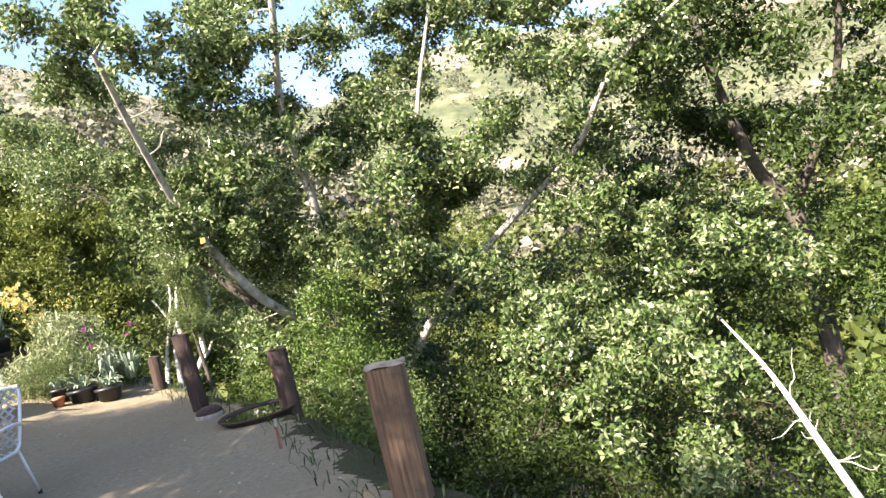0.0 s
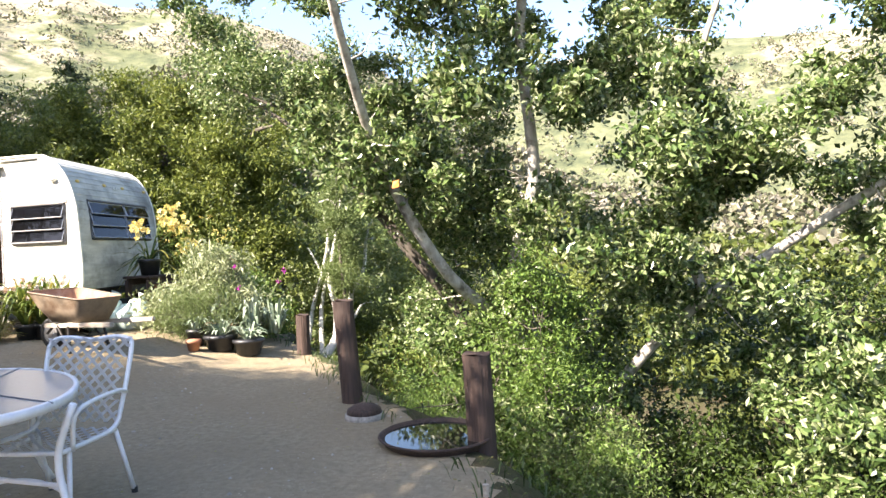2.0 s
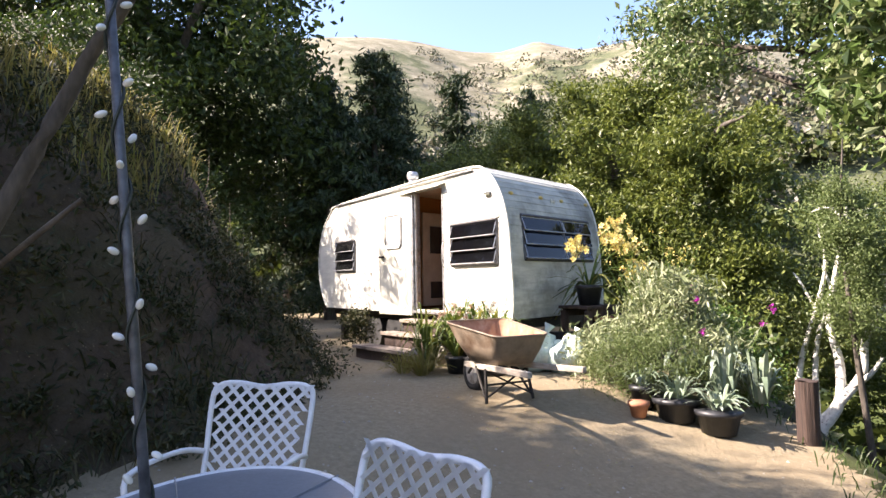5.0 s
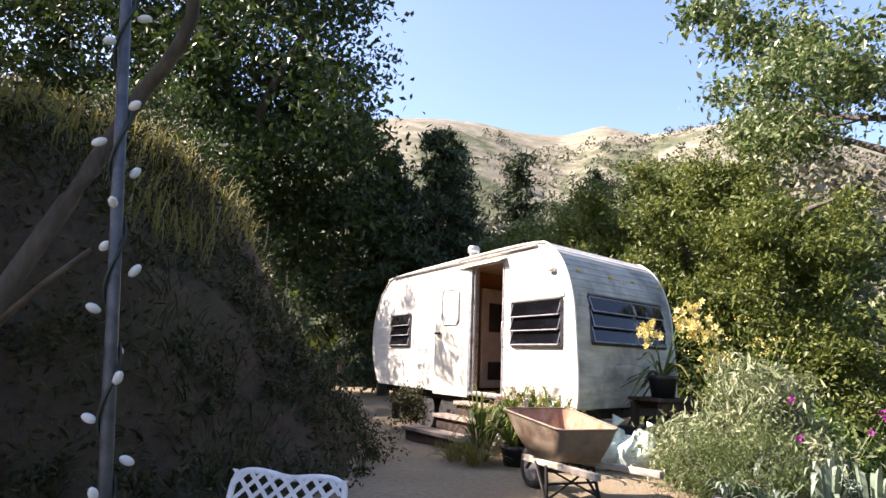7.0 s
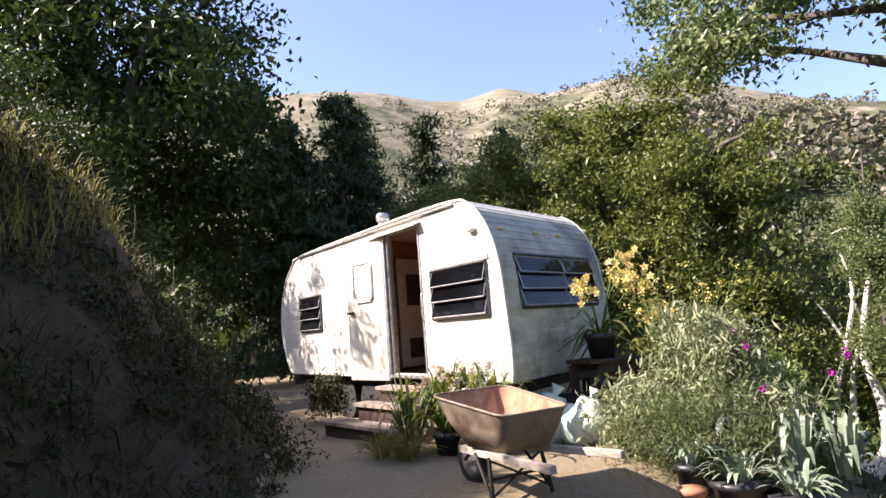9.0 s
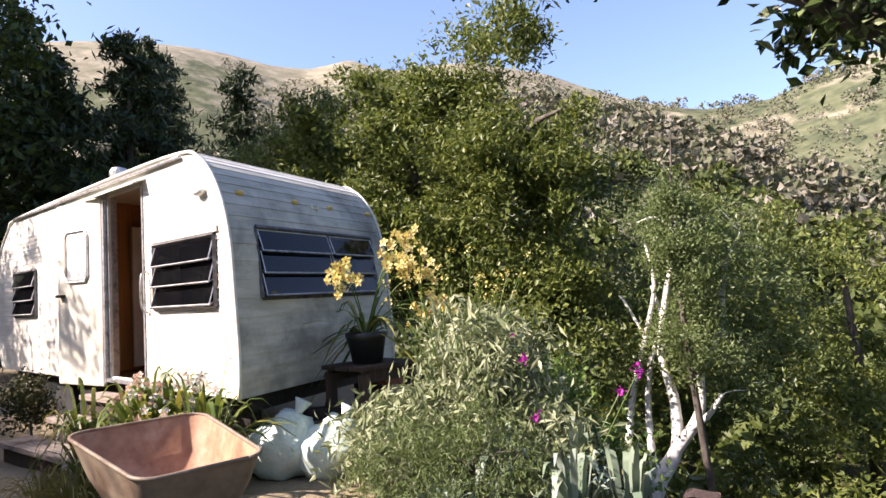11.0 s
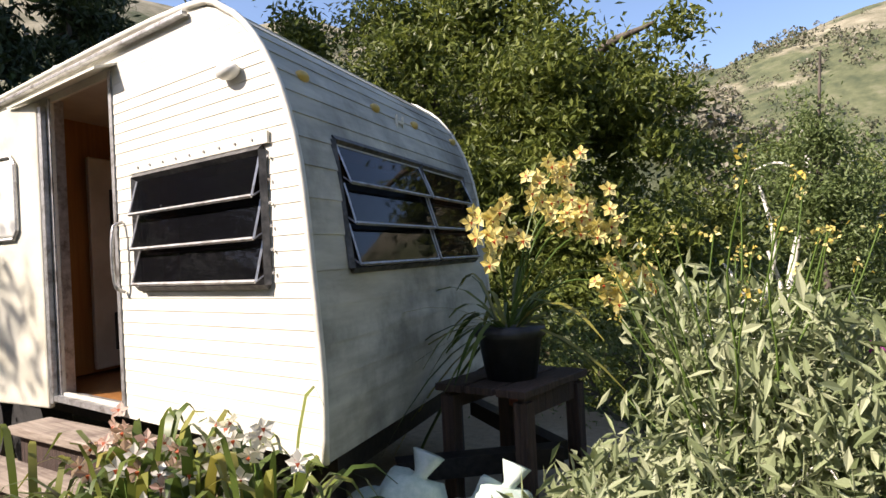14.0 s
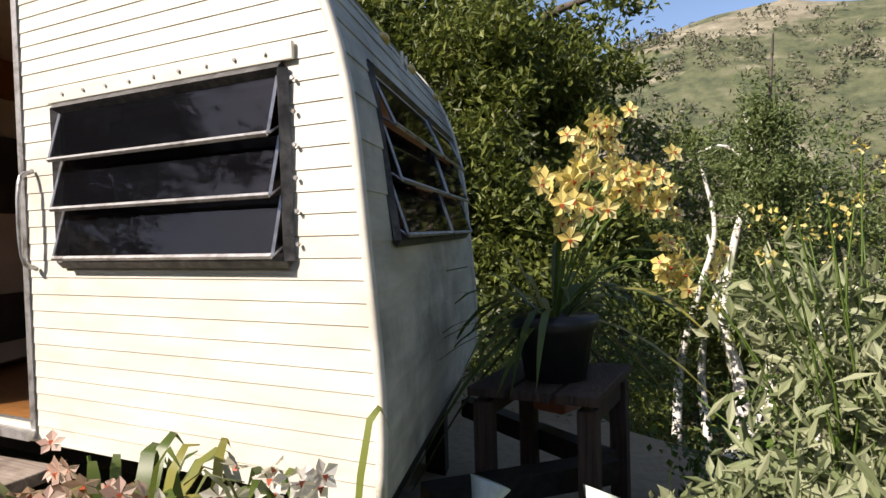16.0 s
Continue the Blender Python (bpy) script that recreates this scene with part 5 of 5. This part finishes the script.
# woods on the far slopes
def far_woods(name, label, n, r0, r1, az0, az1, size, mat, clump, grain=0.26, gaps=-0.35):
    r = np.sqrt(rng.uniform(r0**2, r1**2, n))
    az = np.radians(rng.uniform(az0, az1, n))
    x, y = -4 - r * np.sin(az), 6 + r * np.cos(az)
    s = size * rng.uniform(0.5, 1.5, n)
    z = height(x, y)
    keep = np.sin(x * 0.11 + 2) * np.cos(y * 0.09) > gaps
    x, y, z, s = x[keep], y[keep], z[keep], s[keep]
    n = len(x)
    c = np.stack([x, y, z + s * 0.35], -1)
    d = rng.normal(size=(n, clump, 3))
    d /= np.linalg.norm(d, axis=2)[:, :, None]
    d[:, :, 2] = np.abs(d[:, :, 2]) * 1.1 - 0.15
    p = c[:, None] + d * s[:, None, None] * rng.uniform(0.38, 0.58, (n, clump, 1))
    L = np.repeat(s * grain, clump)[:, None]
    V, F = leaf_arrays(p.reshape(-1, 3), 1.0, 0.8)
    V = (V.reshape(-1, 4, 3) - p.reshape(-1, 1, 3)) * L[:, None] + p.reshape(-1, 1, 3)
    ob = new(name, mesh_from(name, V.reshape(-1, 3), F, mat, False))
    return tagged(ob, label, "woods", kind="stuff")


far_woods("slope_woods", "dense green woods on the near valley slopes", 1500, 24, 80, -75, 115, 3.2, WOODS_LEAF, 110, 0.195, -0.8)
far_woods("hill_scrub", "grey-green chaparral scrub on the hillside", 6200, 60, 170, -50, 70, 2.8, SCRUB_LEAF, 24, 0.32, -0.75)
far_woods("ridge_trees", "dark trees scattered on the far hills", 2600, 150, 360, -40, 60, 4.6, SCRUB_LEAF, 22, 0.25)


# ---- garden, bank and clutter ----
def ribbon_arrays(base, tip, width, sag, n=6):
    """Arching strap leaves: from base to tip, bowed upwards, tapered to a point."""
    base, tip = np.asarray(base, float), np.asarray(tip, float)
    m = len(base)
    t = np.linspace(0, 1, n)[None, :, None]
    P = base[:, None] + (tip - base)[:, None] * t
    P[:, :, 2] += sag[:, None] * (4 * t * (1 - t))[:, :, 0]
    d = tip - base
    side = np.stack([-d[:, 1], d[:, 0], 0 * d[:, 0]], -1)
    side /= np.linalg.norm(side, axis=1)[:, None] + 1e-6
    w = (np.sin(np.pi * np.clip(t * 0.86 + 0.14, 0, 1)) ** 0.7) * np.asarray(width)[:, None, None] / 2
    V = np.stack([P - side[:, None] * w, P + side[:, None] * w + [0, 0, 0.004]], 2).reshape(m, -1, 3)
    f = np.arange(n - 1)
    F1 = np.stack([2 * f, 2 * f + 1, 2 * f + 3, 2 * f + 2], -1)
    F = (F1[None] + (np.arange(m) * 2 * n)[:, None, None]).reshape(-1, 4)
    return V.reshape(-1, 3), F


def strap_plant(name, label, at, count, reach, rise, width, mat, pot=None, category="plant", droop=0.0):
    ob = thing(name, pose(*at), label, category)
    a = rng.uniform(0, 6.28, count)
    r = reach * rng.uniform(0.35, 1.1, count)
    b = np.stack([0.06 * np.cos(a), 0.06 * np.sin(a), 0 * a], -1)
    up = rise * rng.uniform(0.2, 1.1, count) * (1.25 - 0.75 * r / reach) - droop * (r / reach) ** 2 * rng.uniform(0, 1.3, count)
    t = np.stack([r * np.cos(a), r * np.sin(a), up], -1)
    V, F = ribbon_arrays(b, t, width * rng.uniform(0.7, 1.3, count), rise * rng.uniform(0.15, 0.5, count))
    child("leaves", mesh_from(name + "_leaves", V, F, mat), ob)
    if pot:
        r0, h, m = pot
        part("pot", tube([(0, 0, -h), (0, 0, -h * 0.2), (0, 0, -0.04), (0, 0, 0.0)], [r0 * 0.75, r0 * 0.95, r0 * 1.06, r0 * 1.06], 20), m, ob, "", True)
    return ob


def orchid_flowers(ob, name, sprays, mat, size=0.05, per=9, spread=0.09, stem_from=(0, 0, 0)):
    """Flower sprays: a stem each, with flowers of five petals and a red throat."""
    inv = np.array(ob.matrix_world.translation)
    for c in sprays:
        c = np.array(c) - inv
        s0 = np.array(stem_from)
        part("flower_stem", tube(curve_points([s0, (s0 + c) / 2 + [0, 0, 0.12], c], 5), 0.005, 5), BRIGHT_LEAF, ob)
        for k in range(per):
            o = c + rng.normal(size=3) * spread * [1, 1, 0.75]
            face = rng.normal(size=3) * 0.5 + [0.7, -0.7, 0.1]
            face /= np.linalg.norm(face)
            u = np.cross(face, [0, 0, 1.0])
            u /= np.linalg.norm(u)
            w = np.cross(u, face)
            pv = [o, o + u * size * 0.18 + face * size * 0.35, o - w * size * 0.4 + face * size * 0.3, o - u * size * 0.18 + face * size * 0.35]
            pf = [[0, 1, 2, 3]]
            for q in range(5):
                a = q * 2 * np.pi / 5 + 0.3
                d = u * np.cos(a) + w * np.sin(a)
                e = np.cross(face, d)
                L = size * rng.uniform(0.85, 1.15)
                m = len(pv)
                pv += [o, o + d * L * 0.55 + e * L * 0.33 + face * L * 0.12, o + d * L + face * L * 0.1 * rng.normal(), o + d * L * 0.55 - e * L * 0.33 + face * L * 0.12]
                pf.append([m, m + 1, m + 2, m + 3])
            child("flower", mesh_from(name, pv, pf, [mat, RED_LIP], False, [1, 0, 0, 0, 0, 0]), ob)


G0 = ground_z
yo = strap_plant("potted_orchid", "yellow cymbidium orchid in bloom in a dark pot on a stand", (-7.86, 9.80, 1.38), 46, 0.66, 0.30, 0.030, STRAP_LEAF, (0.16, 0.24, BLACK_PLASTIC), "orchid", 0.75)
orchid_flowers(yo, "yellow_flowers", [(-7.66, 9.38, 1.80), (-7.70, 9.46, 1.86), (-7.78, 10.15, 2.14), (-7.74, 10.10, 1.98), (-7.60, 10.02, 1.86), (-7.55, 10.22, 1.84), (-7.40, 10.10, 1.54), (-7.46, 10.24, 1.60), (-7.62, 9.95, 1.95)], YELLOW_PETAL, 0.046, 13, 0.068)
# bench in dark wood that also carries the deep shade below the orchid
BENCH_Z = G0(-7.85, 9.9)
bench = thing("plant_bench", pose(-7.88, 9.84, BENCH_Z), "weathered wooden bench under the orchid pot, toned dark for shade", "bench")
for k in range(3):
    part("board", box((0.15, 0.60, 0.035), (-0.17 + 0.17 * k, 0, 1.12 - BENCH_Z), None, 0.005), DARK_POST, bench)
for sx in (-0.2, 0.2):
    part("apron", box((0.03, 0.52, 0.09), (sx, 0, 1.055 - BENCH_Z)), DARK_POST, bench)
    for sy in (-0.24, 0.24):
        part("leg", box((0.07, 0.07, 1.10 - BENCH_Z), (sx, sy, (1.10 - BENCH_Z) / 2 - 0.02), None, 0.006), DARK_POST, bench)
for k, (x, y) in enumerate(((-8.6, 8.40), (-8.28, 8.38), (-8.0, 8.48), (-8.42, 8.25))):
    po = strap_plant("orchid_clump", "pale pink orchid with arching strap leaves beside the trailer wall", (x, y, G0(x, y) + 0.20), 66, 0.55, 0.62, 0.034, STRAP_LEAF, (0.14, 0.22, BLACK_PLASTIC), "orchid")
    sprays = [(x - 0.1, y + 0.02, 1.16), (x + 0.05, y - 0.05, 1.08), (x - 0.22, y - 0.06, 1.06)] if k % 2 == 0 else [(x + 0.1, y - 0.1, 1.04), (x + 0.16, y + 0.06, 1.14), (x - 0.05, y - 0.02, 1.12)]
    orchid_flowers(po, "pink_flowers", sprays, WHITE_PETAL if k in (1, 2) else PINK_PETAL, 0.042, 5, 0.075)
strap_plant("tall_strap_plant", "yellowing strap-leaved plant by the steps", (-8.75, 8.05, G0(-8.75, 8.05)), 60, 0.40, 0.75, 0.03, STRAP_LEAF)
strap_plant("dry_grass_tuft", "tuft of straw-coloured dry grass by the steps", (-8.55, 7.85, G0(-8.55, 7.85)), 160, 0.38, 0.34, 0.007, DRY_GRASS, category="grass")
strap_plant("dry_grass_tuft", "tuft of straw-coloured dry grass by the steps", (-8.8, 7.75, G0(-8.8, 7.75)), 120, 0.30, 0.28, 0.007, DRY_GRASS, category="grass")
shrub("potted_shrub", "dark red-leaved plant beside the trailer door", (-11.5, 8.45), [((-11.5, 8.42, 0.75), (0.28, 0.2, 0.28))], 40, 40, (0.05, 0.03), BANK_WEED, spread=0.07)

# grey-green bush and its neighbours in the flower bed
def ragged(centres, r):
    return [((x, y, z), (r * rng.uniform(0.7, 1.3), r * rng.uniform(0.7, 1.3), r * rng.uniform(0.7, 1.4))) for x, y, z in centres]


shrub("sage_bush", "tall grey-green leafy bush in the flower bed", (-7.0, 9.55), ragged([(-6.95, 9.45, 0.85), (-6.75, 9.75, 1.2), (-6.95, 9.9, 1.35), (-6.55, 9.6, 1.0), (-6.9, 9.2, 0.7), (-6.5, 9.85, 1.25), (-7.1, 9.2, 0.6), (-7.2, 9.3, 0.75)], 0.21), 130, 48, (0.10, 0.026), SAGE_LEAF, spread=0.10, droop=-0.7, bark=WHITE_BARK)
shrub("sage_bush", "grey-green leafy bush at the edge of the flower bed", (-6.1, 9.7), ragged([(-6.15, 9.7, 0.75), (-6.4, 9.9, 0.95), (-5.95, 9.85, 0.6)], 0.19), 55, 42, (0.095, 0.024), SAGE_LEAF, spread=0.10, droop=-0.7, bark=WHITE_BARK)
shrub("rosemary_bush", "fine-leaved green bush in the flower bed", (-6.6, 9.05), [((-6.6, 9.0, 0.62), (0.42, 0.3, 0.3)), ((-6.2, 9.15, 0.7), (0.35, 0.3, 0.3))], 120, 90, (0.045, 0.008), WILLOW_LEAF, spread=0.09, droop=-0.8)
shrub("green_bush", "leafy green bush behind the flower bed", (-6.3, 10.5), [((-6.1, 10.2, 0.45), (0.4, 0.3, 0.3)), ((-6.9, 10.6, 0.7), (0.45, 0.4, 0.45))], 80, 75, (0.05, 0.028), BRIGHT_LEAF, spread=0.12)
for x, y, n in ((-6.2, 9.3, 40), (-5.75, 9.35, 44), (-6.0, 9.75, 36), (-5.6, 9.65, 30)):
    strap_plant("aloe_plant", "clump of upright grey-green succulent leaves", (x, y, G0(x, y) + 0.2), n, 0.26, 0.5, 0.045, SUCCULENT, category="succulent")
for x, y, r in ((-5.97, 8.98, 0.2), (-5.62, 9.08, 0.19), (-6.30, 8.92, 0.12)):
    strap_plant("potted_succulent", "blue-grey succulent in a black nursery pot", (x, y, G0(x, y) + 0.2), 60, 0.30, 0.2, 0.03, SUCCULENT, (r, 0.2, BLACK_PLASTIC), "potted plant")
tp0 = thing("terracotta_pot", pose(-6.12, 8.66, G0(-6.12, 8.66)), "small terracotta pot on the ground", "pot")
part("body", tube([(0, 0, 0), (0, 0, 0.10), (0, 0, 0.10), (0, 0, 0.14)], [0.06, 0.085, 0.095, 0.098], 18), TERRACOTTA, tp0, "", True)
must = thing("mustard_plant", pose(-6.85, 9.7, G0(-6.85, 9.7)), "wild mustard with small yellow flowers", "wildflower")
stems = [(wiggle((0, 0, 0.3), (rng.normal() * 0.35 + 0.1, rng.normal() * 0.3 + 0.15, rng.uniform(1.0, 1.65)), 5, 0.05), 0.005, 0.003) for _ in range(26)]
for st in stems:
    child("stem", wood_mesh("mustard_stem", [st], BRIGHT_LEAF), must)
tips = np.repeat(np.array([s[0][-1] for s in stems]), 9, axis=0) + rng.normal(size=(26 * 9, 3)) * 0.02
child("blossom", leaves_mesh("mustard_flowers", tips, 0.022, 0.018, YELLOW_PETAL), must, "small yellow flowers")
mag = thing("magenta_flower", pose(-6.3, 9.5, 0.4), "bright magenta flowers on thin stems", "flower")
for d in ((0.1, 0.1, 0.83), (0.35, -0.15, 0.55), (0.5, 0.55, 0.6), (0.7, 0.4, 0.75), (-0.1, 0.3, 0.95)):
    part("stem", tube(curve_points([(d[0] * 0.5, d[1] * 0.5, 0), (d[0] * 0.8, d[1] * 0.8, d[2] * 0.6), d], 3), 0.004, 4), BRIGHT_LEAF, mag)
    child("blossom", leaves_mesh("blossom", np.array(d) + rng.normal(size=(16, 3)) * 0.014, 0.035, 0.028, MAGENTA), mag, "magenta blossom")

# sacks and a timber offcut under the drawbar
for x, y, s in ((-8.02, 9.08, 1.15), (-7.70, 9.26, 1.05)):
    sack = thing("woven_sack", pose(x, y, G0(x, y), 0, 0, 30), "slumped pale green woven plastic sack", "sack")
    bm = bmesh.new()
    bmesh.ops.create_icosphere(bm, subdivisions=4, radius=1)
    for v in bm.verts:
        p = v.co.copy()
        k = 1 + 0.16 * noise.noise(p * 2.1 + Vector((x, y, 0))) + 0.06 * abs(noise.noise(p * 6 + Vector((y, x, 3))))
        v.co = Vector((p.x * 0.24 * k, p.y * 0.17 * k, max(0.0, 0.16 + p.z * 0.19 * k + (0.07 if p.z > 0.6 and p.x > 0 else 0)))) * s
    part("bag", bm, BAG, sack, "", True)
    part("tied_neck", tube([(0.09 * s, 0, 0.33 * s), (0.12 * s, 0.01, 0.40 * s), (0.15 * s, 0.03, 0.47 * s)], [0.05 * s, 0.025 * s, 0.06 * s], 10), BAG, sack, "", True)
off = thing("timber_block", pose(-7.42, 9.6, G0(-7.42, 9.6), 0, 0, 25), "pale sawn timber block on end", "block")
part("block", box((0.20, 0.13, 0.34), (0, 0, 0.17), None, 0.008), PLANK_WOOD, off)
for x, y, z in ((-9.0, 8.02, 0.0), (-9.05, 8.4, 0.0)):
    rock = thing("white_rock", pose(x, y, G0(x, y)), "lumpy pale stone beside the steps", "rock")
    bm = bmesh.new()
    bmesh.ops.create_icosphere(bm, subdivisions=3, radius=1)
    for v in bm.verts:
        k = 1 + 0.35 * noise.noise(v.co * 2.2 + Vector((x, y, 1)))
        v.co = Vector((v.co.x * 0.10 * k, v.co.y * 0.09 * k, 0.13 + v.co.z * 0.13 * k))
    part("stone", bm, STONE, rock)

# basin, stone ring and stake at the terrace edge
bz = G0(-2.2, 6.5)
basin = thing("birdbath_basin", pose(-2.12, 6.52, bz), "shallow dark metal basin full of water at the edge", "basin")
part("bowl", lathe([(0.20, -0.10), (0.33, -0.02), (0.41, 0.055), (0.425, 0.07), (0.41, 0.078), (0.385, 0.06), (0.30, 0.0)], 36), DARK_POST, basin, "", True)
part("water", lathe([(0.376, 0.050), (0.376, 0.053)], 36), WATER, basin, "still water mirroring the sky")
dish = thing("upturned_dish", pose(-2.96, 7.03, G0(-2.96, 7.03)), "upturned dark dish with a pale rim beside a post", "dish")
part("rim", lathe([(0.155, -0.02), (0.165, 0.0), (0.16, 0.045), (0.13, 0.055)], 28), STONE, dish, "pale chipped rim", True)
part("bowl", lathe([(0.15, 0.045), (0.14, 0.085), (0.09, 0.115), (0.02, 0.125)], 28), DARK_POST, dish, "", True)
stake = thing("garden_stake", pose(-1.35, 5.15, G0(-1.35, 5.15)), "thin rusty stake at the terrace edge", "stake")
part("rod", tube([(0, 0, -0.2), (0.0, 0.01, 0.18)], 0.012, 8), RED_RUST, stake)
part("cap", tube([(0.0, 0.01, 0.18), (0, 0.01, 0.24)], 0.016, 8), PLANK_WOOD, stake)
dead = thing("dead_branch", pose(2.93, 5.35, -1.17), "bare bleached dead branch in the ravine", "branch")
dl = [(curve_points(np.array([(0.3, -0.4, -0.9), (0, 0, 0), (-0.27, 0.41, 0.84), (-0.52, 0.62, 1.34)]), 4), 0.045, 0.008)]
for _ in range(9):
    a = np.array([-0.19, 0.29, 0.6]) * rng.uniform(0.2, 1.5)
    dl.append((wiggle(a, a + rng.normal(size=3) * 0.25 + [0, 0, 0.1]), 0.007, 0.002))
child("branch", wood_mesh("dead_branch", dl, WHITE_BARK), dead)
flag = thing("orange_flag", pose(-2.75, 7.3, 1.93), "scrap of orange flagging tape on a limb", "flag")
part("tape", prism([(0, 0, 0), (0.06, 0.01, 0.01), (0.065, 0.0, 0.07), (0.01, 0.0, 0.06)], (0, 0.003, 0)), ORANGE, flag)


# weeds, grass and litter
def scatter(n, x0, x1, y0, y1, test):
    x, y = rng.uniform(x0, x1, n), rng.uniform(y0, y1, n)
    k = test(x, y)
    return x[k], y[k]


def blades(name, label, x, y, tall, width, mat, lean=0.45, z0=-0.01):
    z = height(x, y) + z0
    n = len(x)
    b = np.stack([x, y, z], -1)
    a = rng.uniform(0, 6.28, n)
    h = tall * rng.uniform(0.4, 1.3, n)
    t = b + np.stack([np.cos(a) * h * lean, np.sin(a) * h * lean, h * 0.75], -1)
    V, F = ribbon_arrays(b, t, width * rng.uniform(0.6, 1.3, n), h * 0.22, 4)
    return tagged(new(name, mesh_from(name, V, F, mat)), label, "grass", kind="stuff")


def bank_rise(x, y):
    return -side_of(FOOT, x, y)


def clustered(x, y, s=1.0):
    return np.sin(3.1 * x * s + 1.3 * y) * np.cos(2.3 * y * s - 0.9 * x) + 0.35 * np.sin(9 * x) * np.cos(8 * y)


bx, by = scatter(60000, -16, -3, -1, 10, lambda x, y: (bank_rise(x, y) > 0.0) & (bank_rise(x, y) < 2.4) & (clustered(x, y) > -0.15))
blades("bank_weeds", "dark tangled weeds covering the bank, toned down for its shade", bx, by, 0.20, 0.012, BANK_WEED, 0.7)
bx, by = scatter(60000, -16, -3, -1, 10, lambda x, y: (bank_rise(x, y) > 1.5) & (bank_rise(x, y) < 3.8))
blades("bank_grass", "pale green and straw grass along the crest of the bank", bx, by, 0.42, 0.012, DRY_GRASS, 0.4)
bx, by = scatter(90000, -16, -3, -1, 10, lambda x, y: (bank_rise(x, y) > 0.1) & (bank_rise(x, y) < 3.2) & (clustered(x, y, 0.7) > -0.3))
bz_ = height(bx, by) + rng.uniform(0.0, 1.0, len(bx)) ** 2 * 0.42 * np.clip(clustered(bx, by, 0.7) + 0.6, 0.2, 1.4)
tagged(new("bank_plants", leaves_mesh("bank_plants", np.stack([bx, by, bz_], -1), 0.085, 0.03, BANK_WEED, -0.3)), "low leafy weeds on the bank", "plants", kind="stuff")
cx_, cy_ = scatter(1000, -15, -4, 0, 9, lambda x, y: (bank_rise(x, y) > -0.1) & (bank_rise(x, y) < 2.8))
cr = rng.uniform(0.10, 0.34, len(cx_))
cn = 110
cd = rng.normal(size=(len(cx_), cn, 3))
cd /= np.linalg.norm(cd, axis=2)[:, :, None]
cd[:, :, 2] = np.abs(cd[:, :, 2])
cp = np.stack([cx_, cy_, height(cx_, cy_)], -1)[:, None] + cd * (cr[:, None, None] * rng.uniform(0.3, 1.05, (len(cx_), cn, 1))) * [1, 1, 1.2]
tagged(new("bank_bushlets", leaves_mesh("bank_bushlets", cp.reshape(-1, 3), 0.06, 0.022, BANK_WEED, -0.3)), "small dark bushes and weeds on the bank, toned for shade", "plants", kind="stuff")
bx, by = scatter(34, -14.5, -10.5, 5.5, 8, lambda x, y: (bank_rise(x, y) > 0.5) & (bank_rise(x, y) < 2.6))
dry = thing("dead_stalks", pose(0, 0, 0), "bare dry weed stalks standing on the bank", "stalks")
lines = []
for x, y in zip(bx, by):
    z = ground_z(x, y)
    lines.append((wiggle((x, y, z - 0.05), (x + rng.normal() * 0.12, y + rng.normal() * 0.12, z + rng.uniform(0.5, 1.2)), 5, 0.05), 0.005, 0.002))
for ln in lines:
    child("stalk", wood_mesh("dead_stalk", [ln], STEP_WOOD), dry)
bx, by = scatter(9000, -8, 2, 2, 11, lambda x, y: (side_of(EDGE, x, y) > -0.15) & (side_of(EDGE, x, y) < 0.9) & (np.hypot(x + 2.12, y - 6.52) > 0.55))
blades("edge_grass", "green grass and weeds along the terrace edge", bx, by, 0.13, 0.010, DARK_LEAF, 0.6)
bx, by = scatter(3500, -14, 2, 0, 10, lambda x, y: (side_of(EDGE, x, y) < 0.1) & (bank_rise(x, y) < 0.2) & (clustered(x, y) > 0.1))
s = rng.uniform(0.004, 0.016, len(bx))
pz = height(bx, by)
oct_v = np.array([(1, 0, 0), (0, 1, 0), (-1, 0, 0), (0, -1, 0), (0, 0, 0.7), (0, 0, -0.5)])
oct_f = np.array([(0, 1, 4), (1, 2, 4), (2, 3, 4), (3, 0, 4), (1, 0, 5), (2, 1, 5), (3, 2, 5), (0, 3, 5)])
PV = np.stack([bx, by, pz], -1)[:, None] + oct_v[None] * s[:, None, None] * rng.uniform(0.6, 1.4, (len(bx), 6, 1))
PF = oct_f[None] + (np.arange(len(bx)) * 6)[:, None, None]
tagged(new("gravel", mesh_from("gravel", PV.reshape(-1, 3), PF.reshape(-1, 3), STONE, False)), "small stones scattered on the dirt", "gravel", kind="stuff")
bx, by = scatter(5200, -14, 2.5, 0, 10, lambda x, y: (side_of(EDGE, x, y) < 0.3) & (bank_rise(x, y) < 0.3) & (clustered(x, y, 0.6) > 0.2))
LV, LF = leaf_arrays(np.stack([bx, by, height(bx, by) + 0.006], -1), 0.03, 0.016)
LV[:, 2] = np.repeat(height(bx, by) + 0.006, 4) + rng.uniform(-0.002, 0.006, len(LV))
tagged(new("fallen_leaves", mesh_from("fallen_leaves", LV, LF, DRY_GRASS, False)), "dry fallen leaves on the dirt", "leaves", kind="stuff")
